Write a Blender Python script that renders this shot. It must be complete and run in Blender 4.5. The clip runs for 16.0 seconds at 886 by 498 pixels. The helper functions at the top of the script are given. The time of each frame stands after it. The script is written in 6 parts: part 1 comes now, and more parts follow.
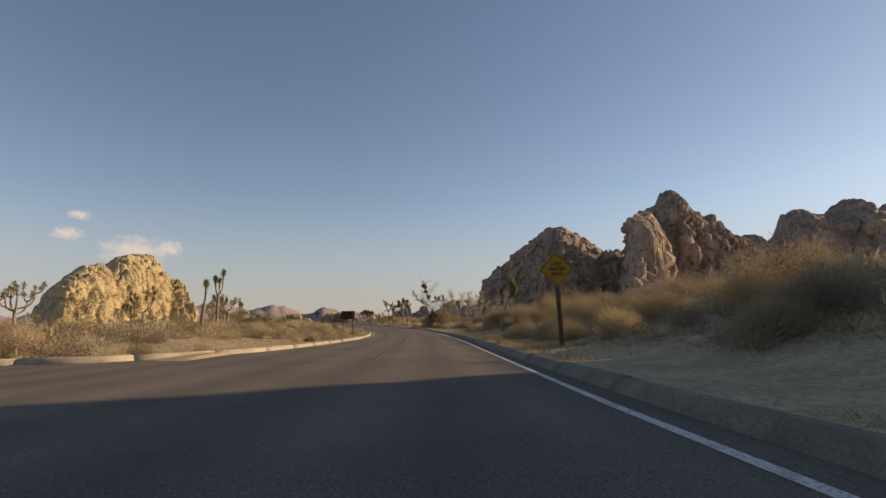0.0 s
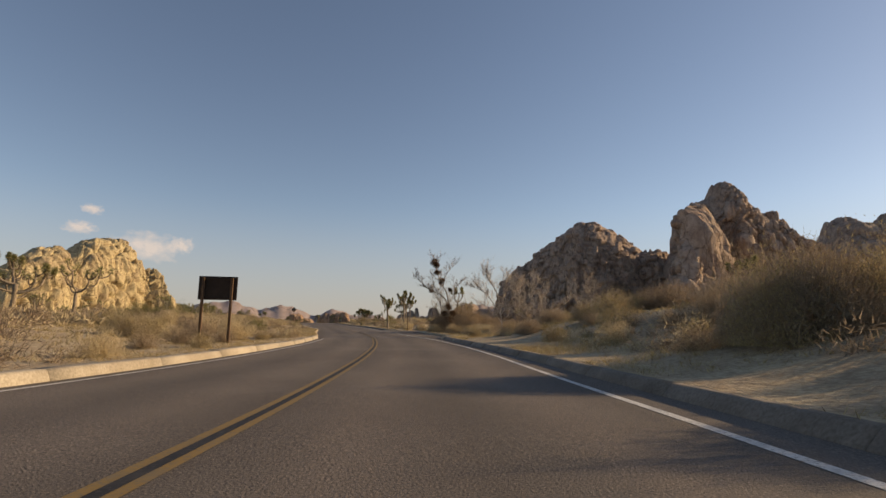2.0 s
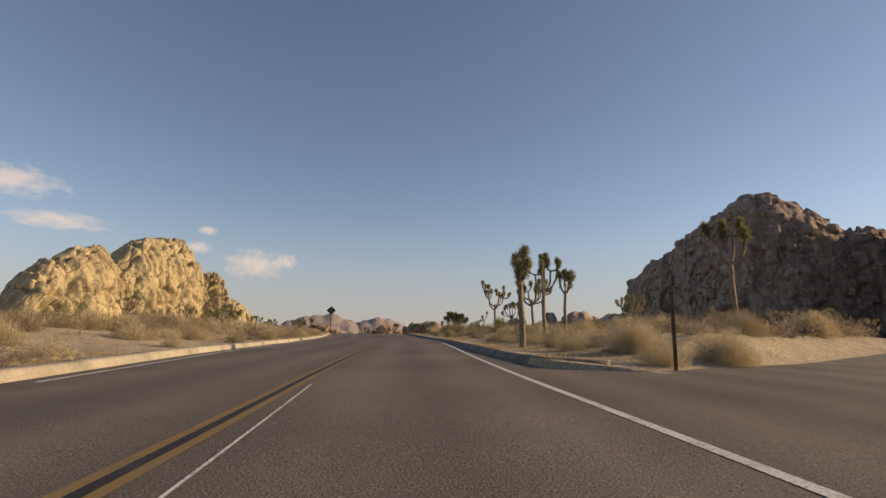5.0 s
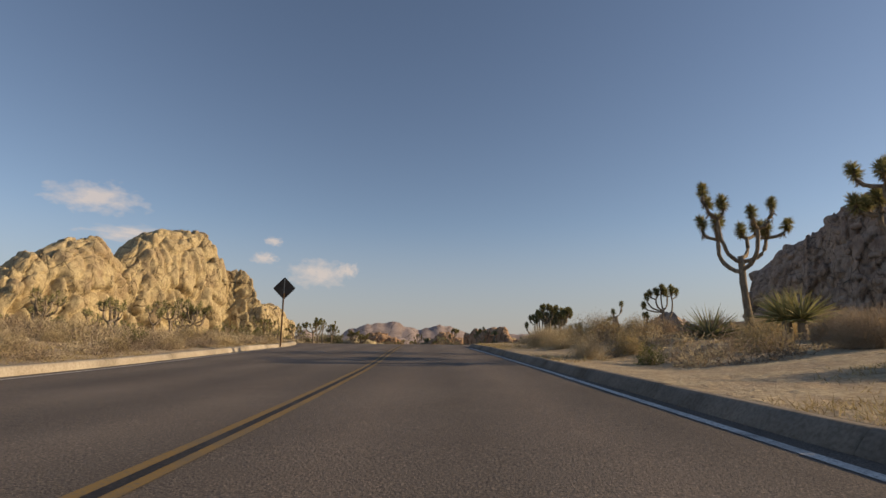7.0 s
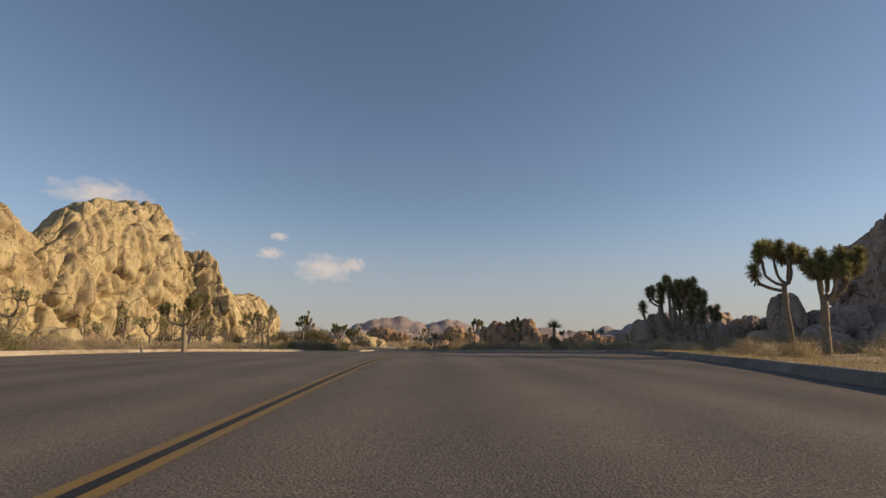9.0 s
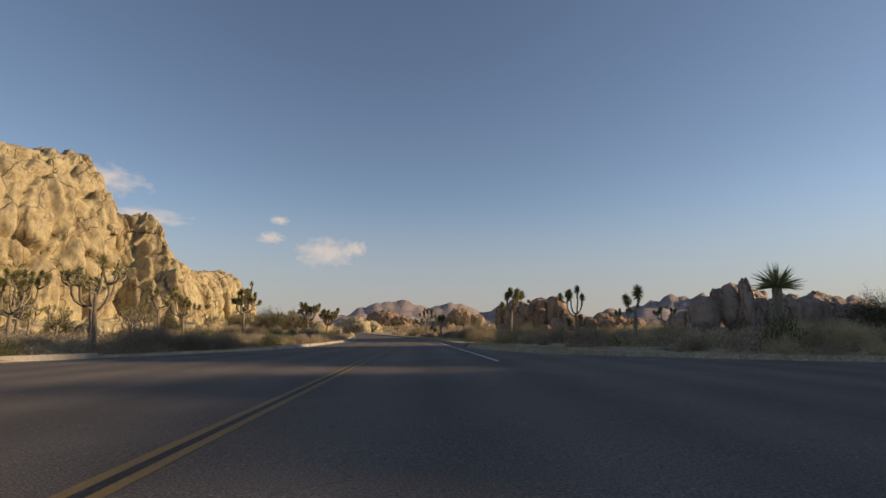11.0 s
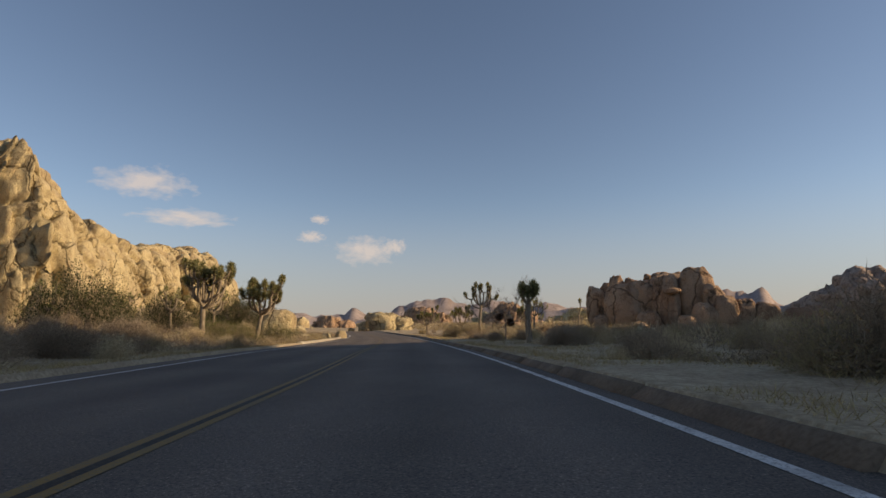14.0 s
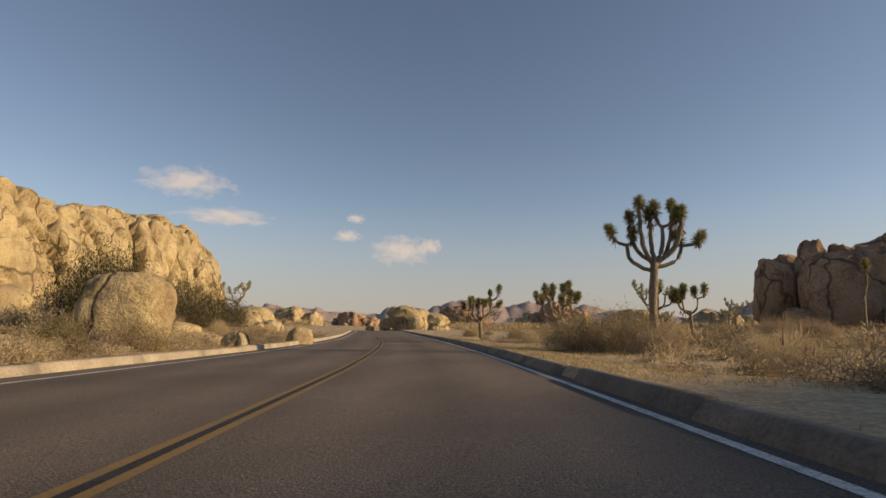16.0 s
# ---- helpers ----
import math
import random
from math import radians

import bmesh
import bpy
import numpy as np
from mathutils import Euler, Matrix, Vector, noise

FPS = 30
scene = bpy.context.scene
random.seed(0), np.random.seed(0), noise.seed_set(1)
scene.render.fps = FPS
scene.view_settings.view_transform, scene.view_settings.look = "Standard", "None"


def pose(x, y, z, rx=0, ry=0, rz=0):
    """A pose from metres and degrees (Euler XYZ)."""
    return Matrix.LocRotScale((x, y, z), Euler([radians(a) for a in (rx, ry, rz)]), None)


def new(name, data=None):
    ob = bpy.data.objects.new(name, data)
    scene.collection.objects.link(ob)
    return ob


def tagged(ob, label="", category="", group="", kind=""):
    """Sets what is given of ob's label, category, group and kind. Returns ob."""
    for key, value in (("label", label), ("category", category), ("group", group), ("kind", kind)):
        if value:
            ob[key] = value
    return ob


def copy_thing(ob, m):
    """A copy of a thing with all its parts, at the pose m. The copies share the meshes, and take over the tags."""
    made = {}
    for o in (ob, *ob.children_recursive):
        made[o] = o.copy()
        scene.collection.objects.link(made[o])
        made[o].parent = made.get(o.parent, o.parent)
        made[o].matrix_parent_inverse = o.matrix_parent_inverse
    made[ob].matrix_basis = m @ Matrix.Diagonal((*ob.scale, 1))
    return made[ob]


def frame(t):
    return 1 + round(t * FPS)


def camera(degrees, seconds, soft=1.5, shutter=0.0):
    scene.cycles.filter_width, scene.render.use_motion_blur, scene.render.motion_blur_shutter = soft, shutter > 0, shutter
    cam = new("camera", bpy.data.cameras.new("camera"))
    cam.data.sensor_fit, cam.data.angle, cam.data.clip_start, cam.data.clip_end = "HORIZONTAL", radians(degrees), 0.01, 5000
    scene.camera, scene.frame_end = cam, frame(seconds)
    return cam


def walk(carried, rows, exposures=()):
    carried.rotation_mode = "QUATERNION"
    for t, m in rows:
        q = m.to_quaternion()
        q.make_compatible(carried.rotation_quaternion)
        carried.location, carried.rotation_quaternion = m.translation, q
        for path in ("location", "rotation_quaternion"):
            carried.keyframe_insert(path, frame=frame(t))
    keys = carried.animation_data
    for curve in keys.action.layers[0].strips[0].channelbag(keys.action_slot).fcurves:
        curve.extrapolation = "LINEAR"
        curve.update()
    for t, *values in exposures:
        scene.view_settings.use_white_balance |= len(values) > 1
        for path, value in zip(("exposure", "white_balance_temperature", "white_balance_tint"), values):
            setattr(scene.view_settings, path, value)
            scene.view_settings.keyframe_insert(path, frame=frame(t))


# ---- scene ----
cam = camera(80.27, 16.0, soft=1.5)
# seconds, x, y, z, yaw, pitch, roll
PATH = [
    (0.0, -0.33, -18.28, 0.98, -2.68, 8.05, -0.99),
    (0.5, -0.10, -9.13, 0.81, -2.60, 8.16, -1.01),
    (1.0, 0.00, 0.00, 0.72, -2.44, 8.43, -0.45),
    (1.5, 0.06, 8.95, 0.65, -2.06, 8.47, 0.27),
    (2.0, -0.01, 17.75, 0.62, -1.42, 8.69, 0.86),
    (2.5, -0.19, 26.00, 0.56, -0.35, 8.76, 1.60),
    (3.0, -0.52, 33.99, 0.59, 1.07, 8.79, 1.48),
    (3.5, -1.22, 42.96, 0.63, 2.86, 8.90, 1.54),
    (4.0, -2.31, 52.27, 0.72, 4.83, 8.77, 1.21),
    (4.5, -3.84, 61.46, 0.81, 6.97, 8.90, 1.25),
    (5.0, -5.55, 70.22, 0.96, 8.85, 9.78, 0.64),
    (5.2, -6.26, 73.68, 1.01, 9.64, 9.90, 0.66),
    (7.5, -17.30, 118.92, 1.76, 16.12, 10.56, 0.27),
    (8.0, -20.03, 127.25, 1.98, 16.15, 10.42, -0.01),
    (8.5, -22.61, 135.22, 2.20, 16.21, 10.25, 0.17),
    (11.0, -34.30, 171.42, 2.34, 16.50, 8.17, -0.28),
    (11.5, -36.75, 178.84, 2.21, 16.91, 8.07, -0.18),
    (12.0, -39.22, 186.21, 2.06, 17.35, 7.79, -0.59),
    (12.5, -41.75, 193.47, 1.88, 17.72, 7.82, -0.76),
    (13.0, -44.44, 200.97, 1.75, 18.57, 7.93, -0.57),
    (13.5, -47.32, 208.74, 1.65, 19.65, 8.08, -0.45),
    (14.0, -50.29, 216.28, 1.55, 20.87, 8.01, -0.57),
    (14.5, -53.45, 223.65, 1.44, 21.95, 8.06, -0.91),
    (15.0, -56.73, 230.76, 1.32, 22.87, 8.02, -1.48),
    (15.5, -60.12, 237.81, 1.20, 23.87, 8.07, -0.71),
    (16.0, -63.63, 244.80, 1.06, 24.78, 8.11, 0.38),
]
walk(cam, [(t, pose(0, 0, 0) @ Matrix.Translation((x, y, z)) @ pose(0, 0, 0, 0, 0, yaw) @ pose(0, 0, 0, 90 + pitch) @ pose(0, 0, 0, 0, 0, roll)) for t, x, y, z, yaw, pitch, roll in PATH],
     [(0.0, 0.20, 8200, 17), (5.0, 0.18, 8000, 17), (7.5, 0.04, 7600, 16), (11.5, 0.08, 7600, 16), (14.5, 0.08, 7800, 16), (16.0, 0.10, 8300, 17)])

# ---- world, sun ----
SUN_EL, SUN_AZ = 18.4, 15.1
world = bpy.data.worlds.new("world")
scene.world = world
world.use_nodes = True
wn = world.node_tree
sky = wn.nodes.new("ShaderNodeTexSky")
sky.sky_type, sky.sun_disc = "NISHITA", False
sky.sun_elevation, sky.sun_rotation = radians(SUN_EL), radians(90 - SUN_AZ)
sky.air_density, sky.dust_density, sky.ozone_density, sky.altitude = 1.0, 0.7, 2.3, 1200
# evening haze towards the horizon
up = wn.nodes.new("ShaderNodeTexCoord")
split = wn.nodes.new("ShaderNodeSeparateXYZ")
haze = wn.nodes.new("ShaderNodeMapRange")
haze.interpolation_type = "SMOOTHSTEP"
for k, q in (("From Min", 0.0), ("From Max", 0.24), ("To Min", 0.74), ("To Max", 0.0)):
    haze.inputs[k].default_value = q
veil = wn.nodes.new("ShaderNodeMix")
veil.data_type = "RGBA"
veil.inputs[7].default_value = (2.5, 2.62, 3.1, 1)
wn.links.new(up.outputs["Generated"], split.inputs[0])
wn.links.new(split.outputs[2], haze.inputs["Value"])
wn.links.new(haze.outputs[0], veil.inputs[0])
wn.links.new(sky.outputs[0], veil.inputs[6])
wn.links.new(veil.outputs[2], wn.nodes["Background"].inputs[0])
wn.nodes["Background"].inputs[1].default_value = 0.12
sun = new("sun", bpy.data.lights.new("sun", "SUN"))
sun.data.energy, sun.data.angle, sun.data.color = 4.6, radians(0.5), (1.0, 0.83, 0.58)
ce = math.cos(radians(SUN_EL))
to_sun = Vector((ce * math.cos(radians(SUN_AZ)), ce * math.sin(radians(SUN_AZ)), math.sin(radians(SUN_EL))))
sun.matrix_world = Matrix.Translation((200, 100, 120)) @ to_sun.to_track_quat("Z", "Y").to_matrix().to_4x4()


# ---- materials ----
class Mat:
    """A node material: colour ramp over noise, second-scale tint, bump."""

    def __init__(self, name, rough=0.9):
        self.m = bpy.data.materials.new(name)
        self.m.use_nodes = True
        self.t = self.m.node_tree
        self.b = self.t.nodes["Principled BSDF"]
        self.b.inputs["Roughness"].default_value = rough
        self.b.inputs["Specular IOR Level"].default_value = 0.25

    def n(self, kind, **inputs):
        node = self.t.nodes.new("ShaderNode" + kind)
        for k, v in inputs.items():
            node.inputs[k.replace("_", " ")].default_value = v
        return node

    def link(self, a, b):
        self.t.links.new(a, b)

    def coords(self, scale=(1, 1, 1), space="Object"):
        c = self.n("TexCoord")
        mp = self.n("Mapping")
        mp.inputs["Scale"].default_value = scale
        self.link(c.outputs[space], mp.inputs["Vector"])
        return mp.outputs[0]

    def world_coords(self, scale=(1, 1, 1)):
        g = self.n("NewGeometry")
        mp = self.n("Mapping")
        mp.inputs["Scale"].default_value = scale
        self.link(g.outputs["Position"], mp.inputs["Vector"])
        return mp.outputs[0]

    def noise(self, vec, scale, detail=5.0, rough=0.6):
        x = self.n("TexNoise", Scale=scale, Detail=detail, Roughness=rough)
        self.link(vec, x.inputs["Vector"])
        return x.outputs["Fac"]

    def ramp(self, fac, stops):
        r = self.n("ValToRGB")
        e = r.color_ramp.elements
        while len(e) < len(stops):
            e.new(0.5)
        for el, (p, c) in zip(e, stops):
            el.position, el.color = p, (*c, 1)
        self.link(fac, r.inputs[0])
        return r.outputs[0]

    def mix(self, fac, a, b, mode="MIX"):
        x = self.n("Mix")
        x.data_type, x.blend_type = "RGBA", mode
        for sock, v in ((x.inputs[0], fac), (x.inputs[6], a), (x.inputs[7], b)):
            if hasattr(v, "is_linked"):
                self.link(v, sock)
            else:
                sock.default_value = v if isinstance(v, float) else (*v, 1)
        return x.outputs[2]

    def bump(self, fac, strength=0.5, dist=0.05, before=None):
        x = self.n("Bump", Strength=strength, Distance=dist)
        self.link(fac, x.inputs["Height"])
        if before:
            self.link(before, x.inputs["Normal"])
        return x.outputs[0]

    def done(self, colour, normal=None):
        self.link(colour, self.b.inputs["Base Color"])
        if normal:
            self.link(normal, self.b.inputs["Normal"])
        return self.m


def sand_material():
    m = Mat("desert_sand", 0.95)
    v = m.world_coords()
    big = m.noise(v, 0.09, 4)
    mid = m.noise(v, 0.9, 6)
    fine = m.noise(v, 14, 4)
    c = m.ramp(big, [(0.3, (0.37, 0.285, 0.19)), (0.5, (0.46, 0.36, 0.24)), (0.7, (0.53, 0.42, 0.285))])
    c = m.mix(m.ramp(mid, [(0.42, (0, 0, 0)), (0.68, (1, 1, 1))]), c, (0.57, 0.47, 0.31))
    grit = m.ramp(fine, [(0.3, (0.5, 0.46, 0.42)), (0.62, (1, 1, 1))])
    c = m.mix(0.85, c, grit, "MULTIPLY")
    litter = m.noise(v, 3.2, 6, 0.7)
    c = m.mix(m.ramp(litter, [(0.52, (0, 0, 0)), (0.66, (0.7, 0.7, 0.7))]), c, (0.25, 0.185, 0.12))
    return m.done(c, m.bump(fine, 0.6, 0.04, m.bump(litter, 0.8, 0.10, m.bump(mid, 0.7, 0.22))))


def asphalt_material():
    m = Mat("worn_asphalt", 0.85)
    v = m.world_coords()
    big = m.noise(v, 0.25, 4)
    fine = m.noise(v, 60, 2, 0.75)
    patch = m.noise(m.world_coords((0.5, 0.12, 1)), 1.1, 5)
    c = m.ramp(big, [(0.3, (0.118, 0.101, 0.088)), (0.7, (0.168, 0.146, 0.128))])
    c = m.mix(m.ramp(patch, [(0.45, (0, 0, 0)), (0.75, (0.7, 0.7, 0.7))]), c, (0.098, 0.088, 0.079))
    stone = m.ramp(fine, [(0.34, (0.45, 0.45, 0.46)), (0.47, (0.9, 0.89, 0.88)), (0.60, (1.06, 1.02, 0.98)), (0.73, (2.3, 2.1, 1.95))])
    c = m.mix(1.0, c, stone, "MULTIPLY")
    lane = m.n("Attribute")
    lane.attribute_name = "across"
    wear = m.n("Math")
    wear.operation = "PINGPONG"
    wear.inputs[1].default_value = 0.875
    m.link(lane.outputs["Fac"], wear.inputs[0])
    streaky = m.noise(m.world_coords((1.0, 0.05, 1.0)), 2.2, 4)
    track = m.n("Math")
    track.operation = "MULTIPLY_ADD"
    track.inputs[1].default_value = 0.35
    m.link(streaky, track.inputs[0])
    m.link(wear.outputs[0], track.inputs[2])
    c = m.mix(1.0, c, m.ramp(track.outputs[0], [(0.12, (0.84, 0.83, 0.82)), (0.6, (1.0, 0.99, 0.98)), (1.0, (1.16, 1.13, 1.10))]), "MULTIPLY")
    vor = m.n("TexVoronoi", Scale=0.35)
    vor.feature = "DISTANCE_TO_EDGE"
    wob = m.n("TexNoise", Scale=1.4, Detail=4.0)
    m.link(v, wob.inputs["Vector"])
    add = m.n("VectorMath")
    add.operation = "MULTIPLY_ADD"
    m.link(wob.outputs["Color"], add.inputs[0])
    add.inputs[1].default_value = (0.9, 0.9, 0.0)
    m.link(v, add.inputs[2])
    m.link(add.outputs[0], vor.inputs["Vector"])
    crack = m.ramp(vor.outputs["Distance"], [(0.0, (1, 1, 1)), (0.006, (0, 0, 0))])
    keep = m.ramp(m.noise(v, 0.13, 2), [(0.66, (0, 0, 0)), (0.74, (1, 1, 1))])
    c = m.mix(m.mix(1.0, crack, keep, "MULTIPLY"), c, (0.022, 0.02, 0.02))
    return m.done(c, m.bump(fine, 0.6, 0.012))


def paint_material(name, col, worn):
    m = Mat(name, 0.7)
    v = m.world_coords()
    c = m.mix(m.ramp(m.noise(v, 38, 4), [(0.5, (0, 0, 0)), (0.66, (1, 1, 1))]), col, worn)
    c = m.mix(m.ramp(m.noise(v, 2.5, 4), [(0.5, (0, 0, 0)), (0.72, (0.8, 0.8, 0.8))]), c, worn)
    return m.done(c)


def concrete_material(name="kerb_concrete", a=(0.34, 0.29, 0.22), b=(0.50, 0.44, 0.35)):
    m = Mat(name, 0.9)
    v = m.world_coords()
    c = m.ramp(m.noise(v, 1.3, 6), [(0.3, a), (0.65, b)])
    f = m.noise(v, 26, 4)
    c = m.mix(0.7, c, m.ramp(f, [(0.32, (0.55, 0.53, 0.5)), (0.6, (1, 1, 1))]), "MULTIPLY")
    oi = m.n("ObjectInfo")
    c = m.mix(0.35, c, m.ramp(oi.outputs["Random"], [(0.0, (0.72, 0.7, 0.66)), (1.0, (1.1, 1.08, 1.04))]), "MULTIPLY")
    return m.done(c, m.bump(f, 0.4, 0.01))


def rock_material(name, dark, mid, light, scale=1.0):
    m = Mat(name, 0.92)
    v = m.world_coords((scale, scale, scale))
    streak = m.noise(m.world_coords((0.55 * scale, 0.55 * scale, 0.10 * scale)), 1.0, 6, 0.65)
    big = m.noise(v, 0.10, 5)
    med = m.noise(v, 0.75, 7, 0.68)
    fine = m.noise(v, 6.0, 6, 0.7)
    c = m.ramp(big, [(0.3, mid), (0.55, light), (0.72, mid)])
    c = m.mix(m.ramp(streak, [(0.50, (0, 0, 0)), (0.70, (0.7, 0.7, 0.7))]), c, dark)
    c = m.mix(0.75, c, m.ramp(med, [(0.3, (0.55, 0.5, 0.45)), (0.5, (1, 1, 1)), (0.75, (1.1, 1.07, 1.02))]), "MULTIPLY")
    c = m.mix(0.5, c, m.ramp(fine, [(0.32, (0.5, 0.47, 0.44)), (0.58, (1, 1, 1))]), "MULTIPLY")
    wob = m.n("TexNoise", Scale=0.5, Detail=5.0)
    m.link(v, wob.inputs["Vector"])
    shift = m.n("VectorMath")
    shift.operation = "MULTIPLY_ADD"
    m.link(wob.outputs["Color"], shift.inputs[0])
    shift.inputs[1].default_value = (2.2, 2.2, 1.6)
    m.link(v, shift.inputs[2])
    mp = m.n("Mapping")
    mp.inputs["Scale"].default_value = (1, 1, 0.42)
    m.link(shift.outputs[0], mp.inputs["Vector"])
    vor = m.n("TexVoronoi", Scale=0.21)
    vor.feature = "DISTANCE_TO_EDGE"
    m.link(mp.outputs[0], vor.inputs["Vector"])
    joints = m.ramp(vor.outputs["Distance"], [(0.0, (0.12, 0.09, 0.07)), (0.026, (1, 1, 1))])
    c = m.mix(0.65, c, joints, "MULTIPLY")
    small = m.n("TexVoronoi", Scale=0.62)
    small.feature = "DISTANCE_TO_EDGE"
    m.link(mp.outputs[0], small.inputs["Vector"])
    hair = m.ramp(small.outputs["Distance"], [(0.0, (0.25, 0.2, 0.17)), (0.03, (1, 1, 1))])
    c = m.mix(m.ramp(m.noise(v, 0.3, 3), [(0.42, (0, 0, 0)), (0.6, (0.6, 0.6, 0.6))]), c, m.mix(1.0, c, hair, "MULTIPLY"))
    c = m.mix(m.ramp(m.noise(v, 0.16, 3), [(0.52, (0, 0, 0)), (0.66, (0.6, 0.6, 0.6))]), c, dark)
    oi = m.n("ObjectInfo")
    c = m.mix(0.4, c, m.ramp(oi.outputs["Random"], [(0.0, (0.78, 0.72, 0.66)), (1.0, (1.08, 1.05, 1.0))]), "MULTIPLY")
    return m.done(c, m.bump(joints, 0.6, 0.4 / scale**0.5, m.bump(fine, 0.4, 0.12, m.bump(med, 0.6, 0.7))))


def plant_material(name, cols, rough=0.85, spread=0.6):
    m = Mat(name, rough)
    g = m.n("NewGeometry")
    c = m.ramp(g.outputs["Random Per Island"], [(i / max(1, len(cols) - 1), k) for i, k in enumerate(cols)])
    oi = m.n("ObjectInfo")
    c = m.mix(spread, c, m.ramp(oi.outputs["Random"], [(0.0, (0.7, 0.68, 0.66)), (0.5, (1, 1, 1)), (1.0, (1.15, 1.1, 0.95))]), "MULTIPLY")
    thin = m.n("BsdfTranslucent")
    m.link(c, thin.inputs["Color"])
    both = m.n("MixShader")
    both.inputs[0].default_value = 0.32
    m.link(m.b.outputs[0], both.inputs[1])
    m.link(thin.outputs[0], both.inputs[2])
    m.link(both.outputs[0], m.t.nodes["Material Output"].inputs["Surface"])
    return m.done(c)


def bark_material(name, a, b):
    m = Mat(name, 0.95)
    v = m.coords((6, 6, 1.6))
    f = m.noise(v, 2.2, 6, 0.7)
    return m.done(m.ramp(f, [(0.32, a), (0.62, b)]), m.bump(f, 0.9, 0.06))


def plain_material(name, a, b, rough=0.6, metal=0.0, scale=3.0):
    m = Mat(name, rough)
    m.b.inputs["Metallic"].default_value = metal
    v = m.coords()
    return m.done(m.mix(m.ramp(m.noise(v, scale, 6), [(0.35, (0, 0, 0)), (0.7, (1, 1, 1))]), a, b))


SAND = sand_material()
ASPHALT = asphalt_material()
YELLOW = paint_material("yellow_line_paint", (0.23, 0.145, 0.045), (0.15, 0.118, 0.075))
YELLOW_FADED = paint_material("faded_yellow_line_paint", (0.19, 0.13, 0.05), (0.125, 0.105, 0.08))
WHITE = paint_material("white_line_paint", (0.62, 0.61, 0.58), (0.22, 0.21, 0.2))
TAR = paint_material("black_sealer", (0.018, 0.016, 0.016), (0.05, 0.045, 0.04))
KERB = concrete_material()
# right kerb: same concrete, darker, with the shade on its face in the colour
KERB_SHADED = concrete_material("shaded_kerb_concrete", (0.17, 0.145, 0.12), (0.28, 0.24, 0.20))
DIKE = concrete_material("brown_asphalt_berm", (0.13, 0.10, 0.075), (0.24, 0.18, 0.13))
ROCK_GOLD = rock_material("golden_granite", (0.29, 0.212, 0.14), (0.485, 0.392, 0.228), (0.585, 0.492, 0.303))
ROCK_BROWN = rock_material("brown_granite", (0.20, 0.14, 0.112), (0.37, 0.28, 0.225), (0.49, 0.385, 0.315))
ROCK_RED = rock_material("reddish_granite", (0.22, 0.13, 0.085), (0.40, 0.26, 0.17), (0.50, 0.35, 0.24))
# paler, pinker rock: the haze of distance is put into this colour
ROCK_FAR = rock_material("hazed_distant_rock", (0.30, 0.245, 0.24), (0.40, 0.33, 0.31), (0.46, 0.38, 0.35), 0.05)
BARK = bark_material("joshua_bark", (0.12, 0.095, 0.07), (0.33, 0.265, 0.19))
DEADWOOD = bark_material("grey_dead_wood", (0.16, 0.13, 0.105), (0.36, 0.30, 0.25))
PALEWOOD = bark_material("pale_dead_twigs", (0.28, 0.235, 0.195), (0.56, 0.48, 0.40))
WOOD = bark_material("brown_wooden_post", (0.07, 0.042, 0.025), (0.18, 0.11, 0.065))
SPIKES = plant_material("joshua_leaves", [(0.15, 0.155, 0.07), (0.24, 0.24, 0.105), (0.33, 0.305, 0.145), (0.42, 0.365, 0.20)])
SHAG = plant_material("dead_joshua_leaves", [(0.12, 0.09, 0.05), (0.25, 0.19, 0.11), (0.17, 0.12, 0.07)])
STRAW = plant_material("straw_twigs", [(0.40, 0.315, 0.195), (0.58, 0.48, 0.31), (0.49, 0.39, 0.245), (0.64, 0.55, 0.38)])
TWIG = plant_material("brown_twigs", [(0.22, 0.165, 0.115), (0.38, 0.30, 0.215), (0.30, 0.23, 0.16), (0.46, 0.37, 0.275)])
OLIVE = plant_material("olive_leaves", [(0.25, 0.20, 0.11), (0.37, 0.30, 0.165), (0.46, 0.375, 0.215), (0.30, 0.245, 0.135)])
GREEN = plant_material("green_leaves", [(0.07, 0.085, 0.025), (0.12, 0.14, 0.04), (0.17, 0.17, 0.055)])
DARKLEAF = plant_material("juniper_leaves", [(0.03, 0.04, 0.016), (0.055, 0.065, 0.025), (0.08, 0.085, 0.035)])
MISTLETOE = plant_material("mistletoe_clump", [(0.09, 0.05, 0.03), (0.16, 0.09, 0.055), (0.12, 0.08, 0.05)])
GRASS = plant_material("dry_grass", [(0.30, 0.22, 0.11), (0.62, 0.50, 0.27), (0.22, 0.155, 0.08), (0.52, 0.42, 0.21)])


# ---- numeric helpers ----
def hash01(i, j, k, seed):
    h = (i * 374761393 + j * 668265263 + k * 1274126177 + seed * 974634457) & 0xFFFFFFFF
    h = ((h ^ (h >> 13)) * 1103515245) & 0xFFFFFFFF
    h = ((h ^ (h >> 16)) * 2654435761) & 0xFFFFFFFF
    return ((h ^ (h >> 15)) & 0xFFFFFF) / float(0xFFFFFF)


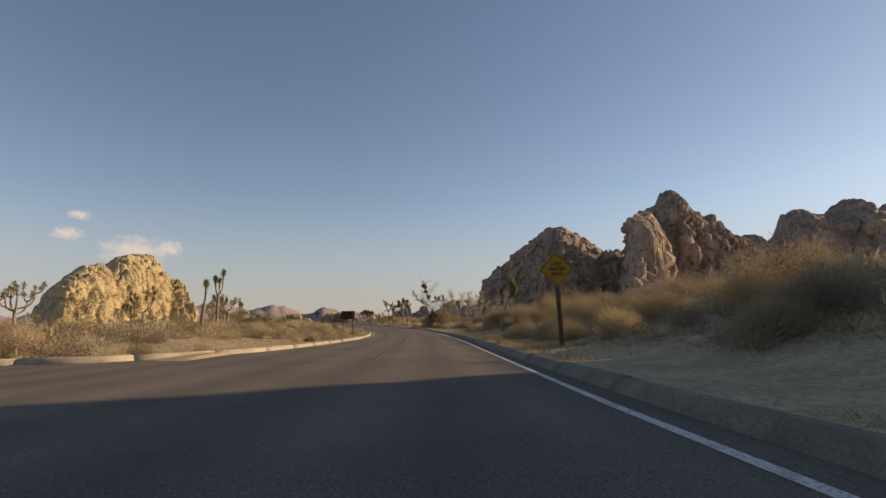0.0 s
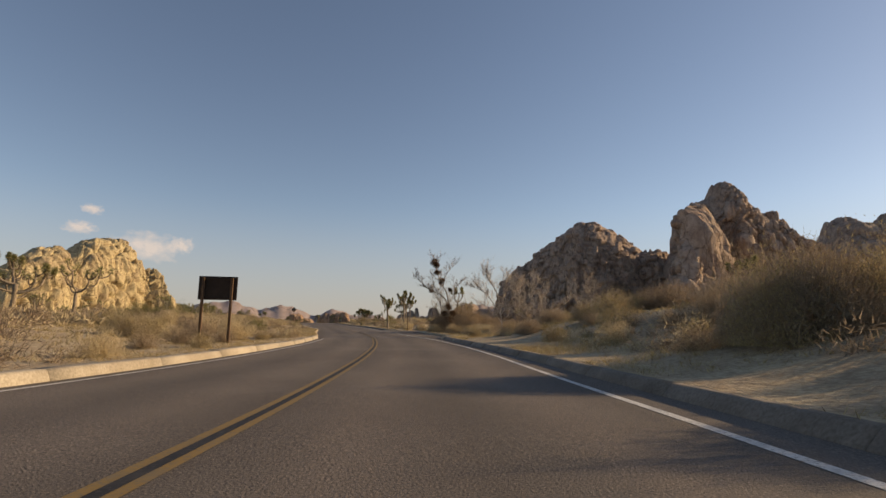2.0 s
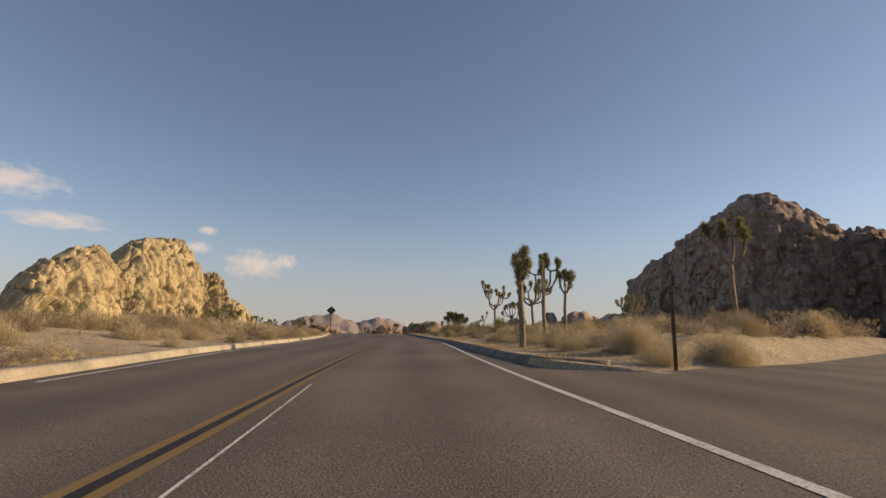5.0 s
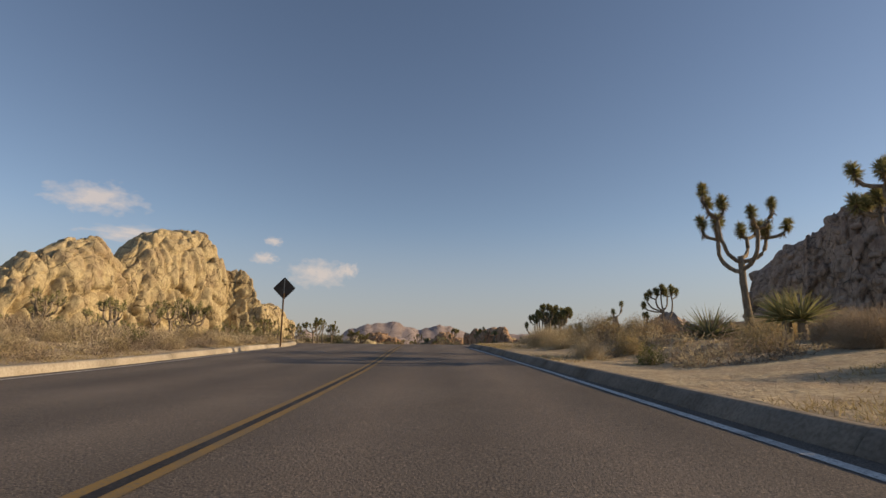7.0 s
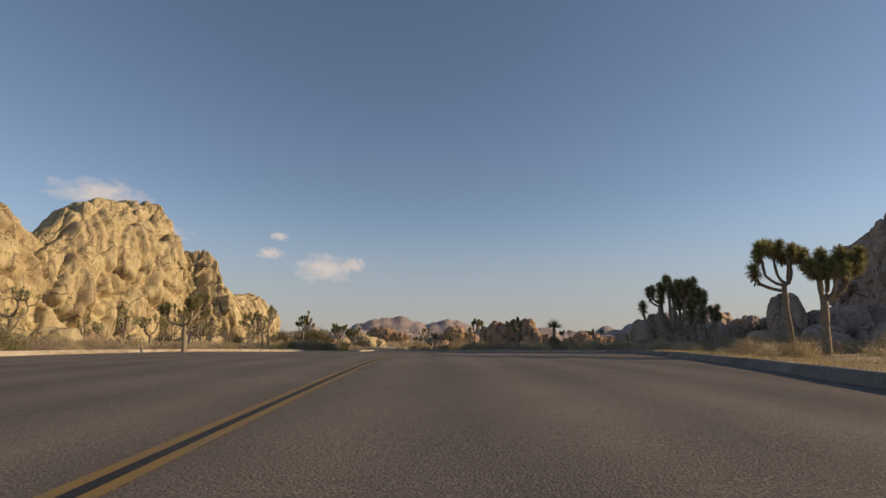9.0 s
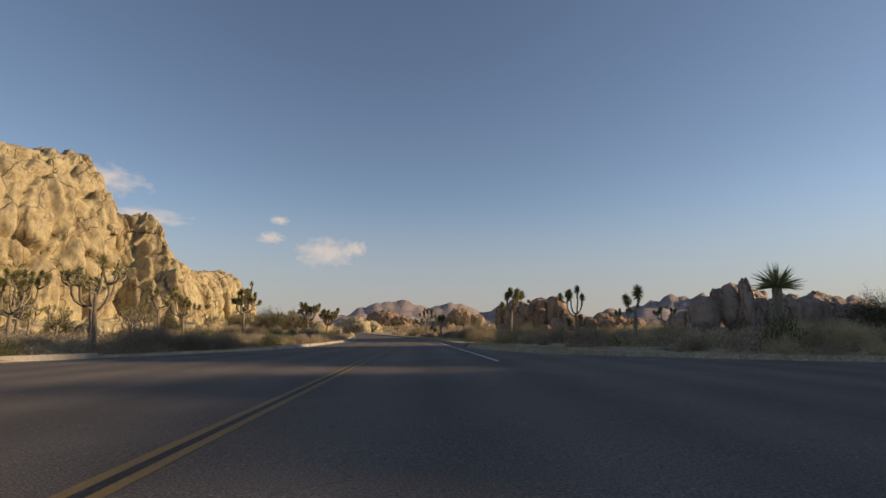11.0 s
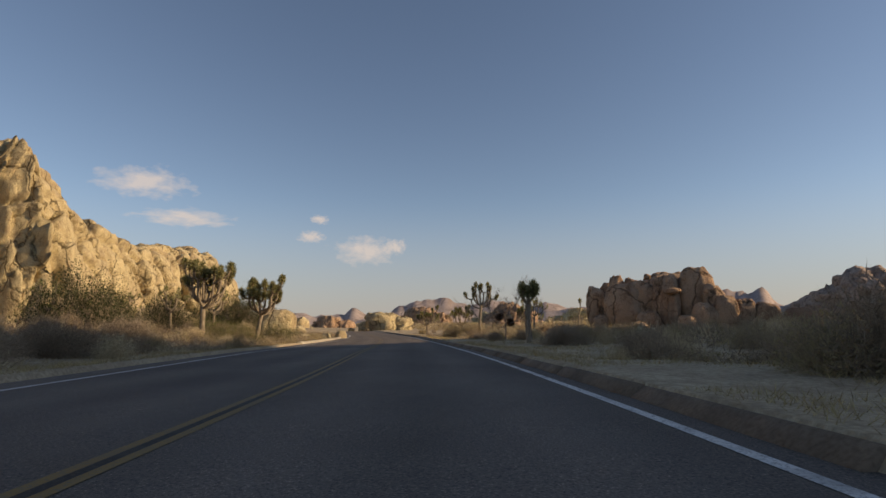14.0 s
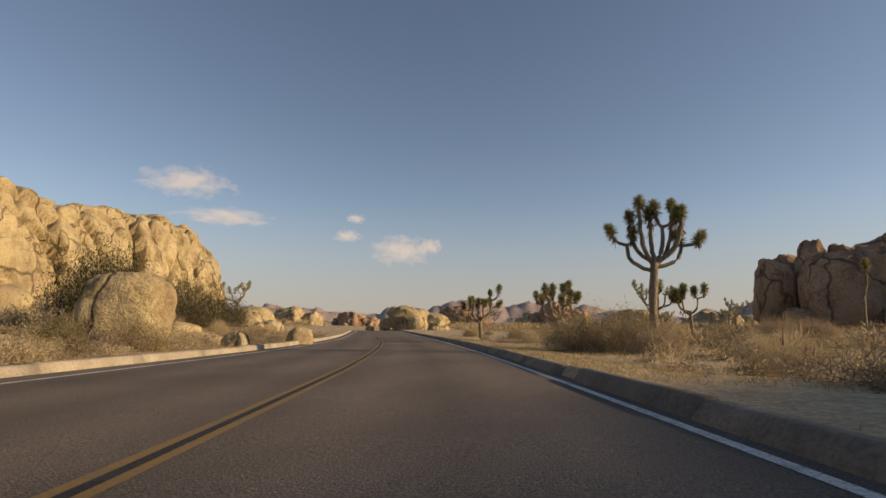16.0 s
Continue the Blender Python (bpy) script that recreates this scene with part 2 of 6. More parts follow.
def vnoise(p, seed=0):
    """Smooth value noise, 0 to 1, at points p (n, 3)."""
    f = np.floor(p).astype(np.int64)
    w = p - f
    w = w * w * (3 - 2 * w)
    out = 0.0
    for a in (0, 1):
        for b in (0, 1):
            for c in (0, 1):
                g = (w[:, 0] if a else 1 - w[:, 0]) * (w[:, 1] if b else 1 - w[:, 1]) * (w[:, 2] if c else 1 - w[:, 2])
                out = out + g * hash01(f[:, 0] + a, f[:, 1] + b, f[:, 2] + c, seed)
    return out


def fbm(p, seed=0, octaves=4):
    out, amp, tot = 0.0, 1.0, 0.0
    for o in range(octaves):
        out = out + amp * (vnoise(p * 2.0**o + 17.3 * o, seed + o) - 0.5)
        tot += amp
        amp *= 0.5
    return out / tot * 2


def cells(p, seed=0):
    """Nearest and second nearest distance to jittered cell centres, and the nearest cell's own number."""
    f = np.floor(p).astype(np.int64)
    d1, d2, own = np.full(len(p), 9.0), np.full(len(p), 9.0), np.zeros(len(p))
    for a in (-1, 0, 1):
        for b in (-1, 0, 1):
            for c in (-1, 0, 1):
                i, j, k = f[:, 0] + a, f[:, 1] + b, f[:, 2] + c
                q = np.stack([i + hash01(i, j, k, seed), j + hash01(i, j, k, seed + 1), k + hash01(i, j, k, seed + 2)], 1)
                d = np.linalg.norm(q - p, axis=1)
                near = d < d1
                d2 = np.where(near, d1, np.minimum(d2, d))
                own = np.where(near, hash01(i, j, k, seed + 3), own)
                d1 = np.where(near, d, d1)
    return d1, d2, own


def raw_mesh(name, verts, faces, mat, smooth=False):
    me = bpy.data.meshes.new(name)
    v = np.asarray([tuple(p) for p in verts] if not isinstance(verts, np.ndarray) else verts, np.float32)
    sizes = np.array([len(f) for f in faces], np.int32)
    flat = np.concatenate([np.asarray(f, np.int32) for f in faces]) if not isinstance(faces, np.ndarray) else faces.astype(np.int32).ravel()
    me.vertices.add(len(v))
    me.vertices.foreach_set("co", v.ravel())
    me.loops.add(len(flat))
    me.loops.foreach_set("vertex_index", flat)
    me.polygons.add(len(sizes))
    me.polygons.foreach_set("loop_start", np.concatenate([[0], np.cumsum(sizes)[:-1]]).astype(np.int32))
    me.update(calc_edges=True)
    me.materials.append(mat)
    if smooth:
        me.polygons.foreach_set("use_smooth", [True] * len(me.polygons))
    me.update()
    return me


def quad_mesh(name, verts, quads, mat):
    """A smooth mesh of four-cornered faces from arrays."""
    me = bpy.data.meshes.new(name)
    me.vertices.add(len(verts))
    me.vertices.foreach_set("co", verts.astype(np.float32).ravel())
    me.loops.add(quads.size)
    me.loops.foreach_set("vertex_index", quads.astype(np.int32).ravel())
    me.polygons.add(len(quads))
    me.polygons.foreach_set("loop_start", np.arange(0, quads.size, 4, dtype=np.int32))
    me.update(calc_edges=True)
    me.materials.append(mat)
    me.polygons.foreach_set("use_smooth", [True] * len(quads))
    me.update()
    return me


def piece(name, me, parent, label="", m=None):
    """A mesh as a part under a thing."""
    ob = new(name, me)
    ob.parent = parent
    if m is not None:
        ob.matrix_basis = m
    return tagged(ob, label)


def thing(name, at, label, category, group="", turn=0.0, scale=1.0):
    ob = new(name)
    ob.empty_display_size = 0.1
    ob.matrix_basis = pose(*at, 0, 0, turn) @ Matrix.Diagonal((scale, scale, scale, 1))
    return tagged(ob, label, category, group)


def box_mesh(name, size, mat, bevel=0.01, at=(0, 0, 0)):
    bm = bmesh.new()
    bmesh.ops.create_cube(bm, size=1.0, matrix=Matrix.Translation(at) @ Matrix.Diagonal((*size, 1)))
    if bevel:
        bmesh.ops.bevel(bm, geom=bm.edges[:], offset=bevel, segments=2, affect="EDGES", profile=0.5)
    me = bpy.data.meshes.new(name)
    bm.to_mesh(me)
    bm.free()
    me.materials.append(mat)
    return me


def blades_mesh(name, p, way, length, width, droop, mat, seed=0):
    """Thin two-span blades from points p (n, 3) along way, as one mesh."""
    r = np.random.RandomState(seed)
    n = len(p)
    length, width, droop = (np.broadcast_to(np.asarray(q, float), (n,))[:, None] for q in (length, width, droop))
    way = way / np.linalg.norm(way, axis=1)[:, None]
    s = np.cross(way, r.uniform(-1, 1, (n, 3)))
    s = s / (np.linalg.norm(s, axis=1)[:, None] + 1e-6) * width * 0.5
    q = p + way * length * 0.55
    e = p + way * length - np.array([0, 0, 1.0]) * droop * length
    v = np.stack([p - s, p + s, q + s * 0.8, q - s * 0.8, e], 1).reshape(-1, 3).astype(np.float32)
    base = np.arange(n)[:, None] * 5
    flat = (base + np.array([0, 1, 2, 3, 3, 2, 4])).astype(np.int32).ravel()
    me = bpy.data.meshes.new(name)
    me.vertices.add(len(v))
    me.vertices.foreach_set("co", v.ravel())
    me.loops.add(len(flat))
    me.loops.foreach_set("vertex_index", flat)
    me.polygons.add(2 * n)
    me.polygons.foreach_set("loop_start", (np.arange(n)[:, None] * 7 + np.array([0, 4])).astype(np.int32).ravel())
    me.update(calc_edges=True)
    me.materials.append(mat)
    return me


def tube(verts, faces, pts, radii, sides=7, cap=True, rough=0.0, rng=None):
    """Adds a tapered tube along pts to the lists."""
    base = len(verts)
    up = Vector((0.31, 0.17, 0.94))
    for i, p in enumerate(pts):
        a = Vector(pts[min(i + 1, len(pts) - 1)]) - Vector(pts[max(i - 1, 0)])
        a.normalize()
        u = a.cross(Vector((0.9, 0.3, 0.1)) if abs(a.dot(up)) > 0.95 else up).normalized()
        w = a.cross(u)
        for k in range(sides):
            t = 2 * math.pi * k / sides
            r = radii[i] * (1 + (rng.uniform(-rough, rough) if rng else 0))
            verts.append(Vector(p) + u * (r * math.cos(t)) + w * (r * math.sin(t)))
        if i:
            for k in range(sides):
                b0, b1 = base + (i - 1) * sides, base + i * sides
                faces.append((b0 + k, b0 + (k + 1) % sides, b1 + (k + 1) % sides, b1 + k))
    if cap:
        faces.append(tuple(base + (len(pts) - 1) * sides + k for k in range(sides)))


# ---- the road's line ----
ROAD = np.array([(-0.9, -140, 1.9), (-0.6, -60, 0.9), (-0.45, -30, 0.45), (-0.33, -18.28, 0.26), (-0.1, -9.13, 0.09), (0, 0, 0), (0.06, 8.95, -0.07), (-0.01, 17.75, -0.1),
                 (-0.19, 26, -0.15), (-0.52, 33.99, -0.13), (-1.22, 42.96, -0.09), (-2.31, 52.27, 0), (-3.84, 61.46, 0.09), (-5.55, 70.22, 0.24), (-8.6, 83.5, 0.45),
                 (-12.9, 103, 0.77), (-17.3, 118.92, 1.04), (-22.61, 135.22, 1.48), (-28.3, 153, 1.74), (-34.3, 171.42, 1.62), (-39.22, 186.21, 1.34), (-44.44, 200.97, 1.03),
                 (-50.29, 216.28, 0.83), (-56.73, 230.76, 0.6), (-63.63, 244.8, 0.34), (-75.5, 267, 0.05), (-93, 295, -0.1), (-121, 338, -0.1), (-170, 410, 0), (-230, 490, 0)])


def spline(pts, n=60):
    """Catmull-Rom through the points, n samples a span."""
    q = np.vstack([2 * pts[0] - pts[1], pts, 2 * pts[-1] - pts[-2]])
    t = np.linspace(0, 1, n, endpoint=False)[:, None]
    out = [0.5 * (2 * q[i] + (q[i + 1] - q[i - 1]) * t + (2 * q[i - 1] - 5 * q[i] + 4 * q[i + 1] - q[i + 2]) * t**2
                  + (3 * q[i] - q[i - 1] - 3 * q[i + 1] + q[i + 2]) * t**3) for i in range(1, len(q) - 2)]
    return np.vstack(out + [pts[-1:]])


LINE = spline(ROAD)
ARC = np.concatenate([[0], np.cumsum(np.linalg.norm(np.diff(LINE[:, :2], axis=0), axis=1))])
ARC -= np.interp(0, LINE[:, 1], ARC)
TAN = np.gradient(LINE[:, :2], axis=0)
TAN /= np.linalg.norm(TAN, axis=1)[:, None]


def on_road(s, d):
    """World x, y and the road's height at s metres along the road and d to the right of its line; arrays or numbers."""
    x, y, z = (np.interp(s, ARC, LINE[:, k]) for k in range(3))
    tx, ty = np.interp(s, ARC, TAN[:, 0]), np.interp(s, ARC, TAN[:, 1])
    n = np.hypot(tx, ty)
    return x + d * ty / n, y - d * tx / n, z


def road_coords(x, y):
    """The nearest s, d and road height for arrays x, y."""
    s, d, z = np.empty(len(x)), np.empty(len(x)), np.empty(len(x))
    L = LINE[::6]
    for a in range(0, len(x), 4000):
        e = slice(a, a + 4000)
        i = ((x[e, None] - L[None, :, 0]) ** 2 + (y[e, None] - L[None, :, 1]) ** 2).argmin(1) * 6
        dx, dy = x[e] - LINE[i, 0], y[e] - LINE[i, 1]
        s[e] = ARC[i] + dx * TAN[i, 0] + dy * TAN[i, 1]
        d[e] = dx * TAN[i, 1] - dy * TAN[i, 0]
        z[e] = LINE[i, 2]
    return s, d, z


def along(table):
    a = np.array(table, float)
    return lambda s: np.interp(s, a[:, 0], a[:, 1])


EDGE_R = along([(-60, 2.3), (-15, 2.15), (5, 2.5), (25, 3.0), (45, 3.1), (53, 3.1), (56.5, 4.6), (68, 4.7), (72, 5.2), (80.3, 5.2), (81.2, 2.85), (95, 2.6), (142, 2.6), (147, 4.2), (152, 5.4), (166, 9), (175, 11), (183, 12.5),
                (187, 12), (190, 8.3), (195, 4.3), (200, 3.1), (211, 2.2), (222, 2.15), (234, 2.2), (255, 2.25), (263, 2.3), (280, 2.5), (345, 2.8)])
EDGE_L = along([(-60, -6.2), (-16, -6.4), (2, -7.2), (5, -6.5), (12, -5.75), (18, -5.2), (32, -4.75), (50, -4.55), (66, -5.2), (77, -5.0), (90, -6.2), (110, -6.9), (126, -7), (138, -7.1),
                (146, -8.3), (151, -9.8), (156, -11.6), (162, -13.8), (175, -15), (188, -13), (196, -10), (203, -8), (212, -7), (229, -6.1), (245, -6.8), (264, -6.1), (294, -4.9), (345, -4.9)])
CENTRE = along([(-15, -1.72), (3, -1.58), (23, -1.36), (38, -1.29), (60, -1.27), (79, -1.47), (120, -1.53), (140, -1.38), (178, -1.55), (190, -1.72), (206, -1.63), (222, -1.82), (232, -1.82), (243, -1.90), (258, -1.52), (265, -1.42), (345, -1.6)])
WHITE_R = along([(-60, 1.75), (-13, 1.75), (5, 2.06), (23, 2.35), (30, 2.42), (40, 2.55), (50, 2.4), (59, 2.06), (64, 1.96), (79, 1.95), (100, 2.15), (122, 2.4), (143, 2.3), (190, 1.9), (207, 1.85), (232, 1.86), (245, 1.88), (260, 2.07), (345, 2.4)])


def smooth01(x):
    x = np.clip(x, 0, 1)
    return x * x * (3 - 2 * x)


def side_road(s, d):
    """1 on the two side roads and their aprons."""
    right = smooth01((s - 72.6 - 0.9 * np.clip(d - 5, 0, 5) - 0.55 * np.maximum(d - 10, 0)) / 1.5) * smooth01((81.5 + 0.85 * (d - 4) - s) / 2.5) * (d > 3)
    left = smooth01((s + 17) / 2) * smooth01((-1 - 0.05 * (-d - 9) - s) / 2) * (d < -5)
    return np.maximum(right, left)


def ground_at(s, d, z, x, y):
    """Height of the ground outside the carriageway."""
    p = np.stack([x, y, np.zeros_like(x)], 1)
    out = np.where(d > 0, d - EDGE_R(s), EDGE_L(s) - d)
    near = smooth01(out / 3)
    far = smooth01((out - 20) / 160)
    bank_r = 1.75 * smooth01((d - 3.0) / 9) * smooth01((s + 45) / 20) * smooth01((62 - s) / 22) + 0.6 * smooth01((d - 4) / 6) * smooth01((s - 80) / 6) * smooth01((150 - s) / 20)
    bank_l = 0.55 * smooth01((-d - 6) / 9) * smooth01((s + 2) / 12) * smooth01((150 - s) / 30) + 0.8 * smooth01((-d - 8) / 9) * smooth01((s - 232) / 15)
    bump = near * (0.22 * fbm(p * 0.16, 5, 4) + 0.09 * fbm(p * 0.6, 9, 3)) + far * 1.2 * fbm(p * 0.02, 3, 3)
    lip = np.where(d > 0, 0.15, 0.10) * (1 - 0.5 * near)
    road = side_road(s, d)
    return z * (1 - far) + far * 0.6 + (lip + np.where(d > 0, bank_r, bank_l) + bump) * (1 - road) - 0.06 * road


def ground_z(x, y):
    s, d, z = road_coords(np.array([float(x)]), np.array([float(y)]))
    return float(ground_at(s, d, z, np.array([float(x)]), np.array([float(y)]))[0])


# ---- ground, road, lines, kerbs ----
def build_ground():
    S = np.arange(-60, 345.1, 0.7)
    steps = np.array([-0.10, 0.06, 0.25, 0.5, 0.9, 1.4, 1.9, 2.5, 3.1, 3.8, 4.5, 5.3, 6.1, 7, 8, 9, 10, 11, 12, 13.2, 14.5, 16, 17.5, 19.2, 21, 25, 30, 36, 44, 54, 66, 80])
    verts, faces = [], []
    for side in (1, -1):
        base = len(verts)
        s = np.repeat(S, len(steps))
        e = EDGE_R(s) if side > 0 else EDGE_L(s)
        d = e + side * (np.tile(steps, len(S)) + 0.12)
        x, y, z = on_road(s, d)
        h = np.where(np.tile(steps, len(S)) < 0, z - 0.08, ground_at(s, d, z, x, y)) - 1.2 * smooth01((np.tile(steps, len(S)) - 58) / 20)
        verts += list(zip(x, y, h))
        n = len(steps)
        for i in range(len(S) - 1):
            for k in range(n - 1):
                q = (base + i * n + k, base + (i + 1) * n + k, base + (i + 1) * n + k + 1, base + i * n + k + 1)
                faces.append(q[::-1] if side > 0 else q)
    # the far plain, under the near strips and out to the horizon
    gx = np.concatenate([[-4500, -3000, -2000, -1400, -1000, -750], np.arange(-600, 601, 20.0), [750, 1000, 1400, 2000, 3000, 4500]])
    gy = np.concatenate([[-4500, -3000, -2000, -1200, -800, -500], np.arange(-300, 901, 20.0), [1100, 1400, 1900, 2600, 3400, 4500]])
    X, Y = (a.ravel() for a in np.meshgrid(gx, gy, indexing="ij"))
    s, d, z = road_coords(X, Y)
    h = ground_at(s, d, z, X, Y)
    inside = np.clip(1 - (np.abs(d) - 44) / 22, 0, 1) * (s > -80) * (s < 365)
    h = h - 0.1 - 3.0 * inside
    base = len(verts)
    verts += list(zip(X, Y, h))
    n = len(gy)
    faces += [(base + i * n + k, base + (i + 1) * n + k, base + (i + 1) * n + k + 1, base + i * n + k + 1) for i in range(len(gx) - 1) for k in range(n - 1)]
    ob = new("ground", raw_mesh("ground", verts, faces, SAND, True))
    tagged(ob, "pale sandy desert ground with grit and soft hummocks", "ground", kind="structure")


def ribbon(verts, faces, S, lo, hi, lift, cols=1):
    base = len(verts)
    for s in S:
        for k in range(cols + 1):
            a, b = lo(s), hi(s)
            d = a + (b - a) * k / cols
            x, y, z = on_road(s, d)
            verts.append((x, y, z + lift))
    n = cols + 1
    for i in range(len(S) - 1):
        for k in range(cols):
            faces.append((base + i * n + k, base + i * n + k + 1, base + (i + 1) * n + k + 1, base + (i + 1) * n + k))


def build_road():
    v, f = [], []
    ribbon(v, f, np.arange(-60, 345.1, 1.0), lambda s: EDGE_L(s) - 0.14, lambda s: EDGE_R(s) + 0.14, 0.0, 8)
    for near, far in (([(72, 4.6), (74.2, 6.5), (76.5, 10), (84, 24), (98, 50)], [(81, 2.8), (81.5, 6), (84, 10.5), (97, 26), (118, 50)]),
                      ([(-16, -6.2), (-16.5, -9), (-17, -13), (-18, -30), (-19, -60)], [(2, -6.9), (-2, -9.4), (-3, -13), (-4.5, -30), (-7, -60)])):
        base = len(v)
        for (s0, d0), (s1, d1) in zip(near, far):
            for k in range(13):
                t = k / 12
                x, y, z = on_road(s0 + (s1 - s0) * t, d0 + (d1 - d0) * t)
                v.append((x, y, z - 0.004))
        for i in range(4):
            for k in range(12):
                q = (base + i * 13 + k, base + i * 13 + k + 1, base + (i + 1) * 13 + k + 1, base + (i + 1) * 13 + k)
                f.append(q if near[0][1] < 0 else q[::-1])
    me = raw_mesh("road", v, f, ASPHALT)
    xy = np.array(v, float)
    s, d, _ = road_coords(xy[:, 0], xy[:, 1])
    me.attributes.new("across", "FLOAT", "POINT").data.foreach_set("value", (d - CENTRE(s)).astype(np.float32))
    tagged(new("road", me), "worn grey-brown asphalt two-lane desert road", "road", kind="structure")
    for name, mat, label, runs in (
        ("yellow_centre_line", YELLOW, "worn double yellow centre line on the asphalt", [(-3, 52, CENTRE, -0.12, -0.042), (-3, 52, CENTRE, 0.042, 0.12), (72, 345, CENTRE, -0.125, -0.042), (72, 345, CENTRE, 0.042, 0.125)]),
        ("faded_centre_line", YELLOW_FADED, "nearly worn-off double yellow line at the junction", [(52, 72, CENTRE, -0.12, -0.042), (52, 72, CENTRE, 0.042, 0.12)]),
        ("black_sealer_strip", TAR, "dark sealer strip between the yellow lines", [(-3, 72, CENTRE, -0.038, 0.038), (72, 345, CENTRE, -0.038, 0.038)]),
        ("white_edge_line", WHITE, "worn white edge line along the kerb", [(-60, 138.6, WHITE_R, -0.055, 0.055), (190, 345, WHITE_R, -0.055, 0.055),
                                                                       (9, 50, EDGE_L, 0.30, 0.38), (78, 137, EDGE_L, 0.30, 0.38), (203, 228, EDGE_L, 0.3, 0.4), (229, 345, EDGE_L, 0.62, 0.72),
                                                                       (64, 78, along([(64, -0.98), (70, -0.92), (78, -1.22)]), -0.012, 0.012)])):
        v, f = [], []
        for a, b, line, lo, hi in runs:
            ribbon(v, f, np.linspace(a, b, int((b - a) / 0.8) + 2), lambda s: line(s) + lo, lambda s: line(s) + hi, 0.004)
        if mat is WHITE:
            base = len(v)
            for d in np.linspace(-3.0, 2.3, 12):
                for o in (-0.02, 0.02):
                    x, y, z = on_road(56.4 + 0.03 * (d + 3) + 0.5 * smooth01((d - 0.8) / 1.8) + o, d)
                    v.append((x, y, z + 0.004))
            f += [(base + 2 * i, base + 2 * i + 2, base + 2 * i + 3, base + 2 * i + 1) for i in range(11)]
        tagged(new(name, raw_mesh(name, v, f, mat)), label, "road marking", kind="structure")


def kerb_run(parent, line, mat, rng, name="kerb_stone", length=3.0, height=0.16, width=0.24, slope=0.06):
    """Kerb stones along a line of (s, d); the carriageway lies on the side that the first width points away from."""
    pts = np.array(line, float)
    fine = spline(pts, 14)
    x, y, z = on_road(fine[:, 0], fine[:, 1])
    P = np.stack([x, y, z], 1)
    arc = np.concatenate([[0], np.cumsum(np.linalg.norm(np.diff(P[:, :2], axis=0), axis=1))])
    side = 1 if pts[:, 1].mean() > 0 else -1
    n = max(1, round(arc[-1] / length))
    for i in range(n):
        a, b = arc[-1] * i / n + 0.012, arc[-1] * (i + 1) / n - 0.012
        tilt, lift = rng.uniform(-0.006, 0.006), rng.uniform(-0.012, 0.012)
        verts, faces = [], []
        prof = [(-0.02, -0.3), (-0.015, 0.01), (slope - 0.03, height - 0.025), (slope, height), (slope + width - 0.03, height + 0.004), (slope + width, height - 0.02), (slope + width + 0.01, -0.3)]
        m = 4
        for k in range(m + 1):
            t = a + (b - a) * k / m
            c = np.array([np.interp(t, arc, P[:, q]) for q in range(3)])
            e = np.array([np.interp(t + 0.1, arc, P[:, q]) - np.interp(t - 0.1, arc, P[:, q]) for q in range(2)])
            e /= np.linalg.norm(e) + 1e-9
            nx, ny = e[1] * side, -e[0] * side
            for o, h in prof:
                verts.append((c[0] + nx * (o + tilt), c[1] + ny * (o + tilt), c[2] + h + (lift if h > 0.05 else 0)))
        p = len(prof)
        for k in range(m):
            for q in range(p - 1):
                g = (k * p + q, k * p + q + 1, (k + 1) * p + q + 1, (k + 1) * p + q)
                faces.append(g if side > 0 else g[::-1])
        faces.append(tuple(range(p)) if side < 0 else tuple(range(p))[::-1])
        faces.append(tuple(range(m * p, m * p + p))[::-1] if side < 0 else tuple(range(m * p, m * p + p)))
        piece(name, raw_mesh(name, verts, faces, mat), parent)


def build_kerbs():
    rng = random.Random(4)
    for name, label, mat, runs in (
        ("kerb_right", "weathered concrete kerb with open joints, shade put into its darker colour", KERB_SHADED,
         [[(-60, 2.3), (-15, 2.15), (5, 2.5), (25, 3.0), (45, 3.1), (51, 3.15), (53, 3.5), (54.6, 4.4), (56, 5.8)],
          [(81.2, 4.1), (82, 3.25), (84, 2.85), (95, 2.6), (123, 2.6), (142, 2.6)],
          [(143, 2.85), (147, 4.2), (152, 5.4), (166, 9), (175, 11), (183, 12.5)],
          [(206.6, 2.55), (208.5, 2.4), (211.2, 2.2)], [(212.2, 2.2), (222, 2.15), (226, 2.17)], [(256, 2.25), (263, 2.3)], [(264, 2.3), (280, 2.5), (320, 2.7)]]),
        ("kerb_berm", "low brown asphalt berm along the road edge", DIKE, [[(226.2, 2.17), (234, 2.2), (255.6, 2.25)]]),
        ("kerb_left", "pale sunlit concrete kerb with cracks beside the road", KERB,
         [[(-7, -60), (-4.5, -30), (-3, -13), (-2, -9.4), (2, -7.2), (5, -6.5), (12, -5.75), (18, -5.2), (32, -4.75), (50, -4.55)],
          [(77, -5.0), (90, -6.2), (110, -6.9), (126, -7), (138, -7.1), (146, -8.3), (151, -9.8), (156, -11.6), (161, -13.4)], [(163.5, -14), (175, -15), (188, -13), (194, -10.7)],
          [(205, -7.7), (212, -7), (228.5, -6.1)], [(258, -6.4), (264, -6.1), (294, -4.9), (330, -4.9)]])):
        top = tagged(new(name), label, "kerb", kind="structure")
        for run in runs:
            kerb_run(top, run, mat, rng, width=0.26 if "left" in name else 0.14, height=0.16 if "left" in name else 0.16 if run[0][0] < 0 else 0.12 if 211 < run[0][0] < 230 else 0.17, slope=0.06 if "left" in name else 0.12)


build_ground()
build_road()
build_kerbs()


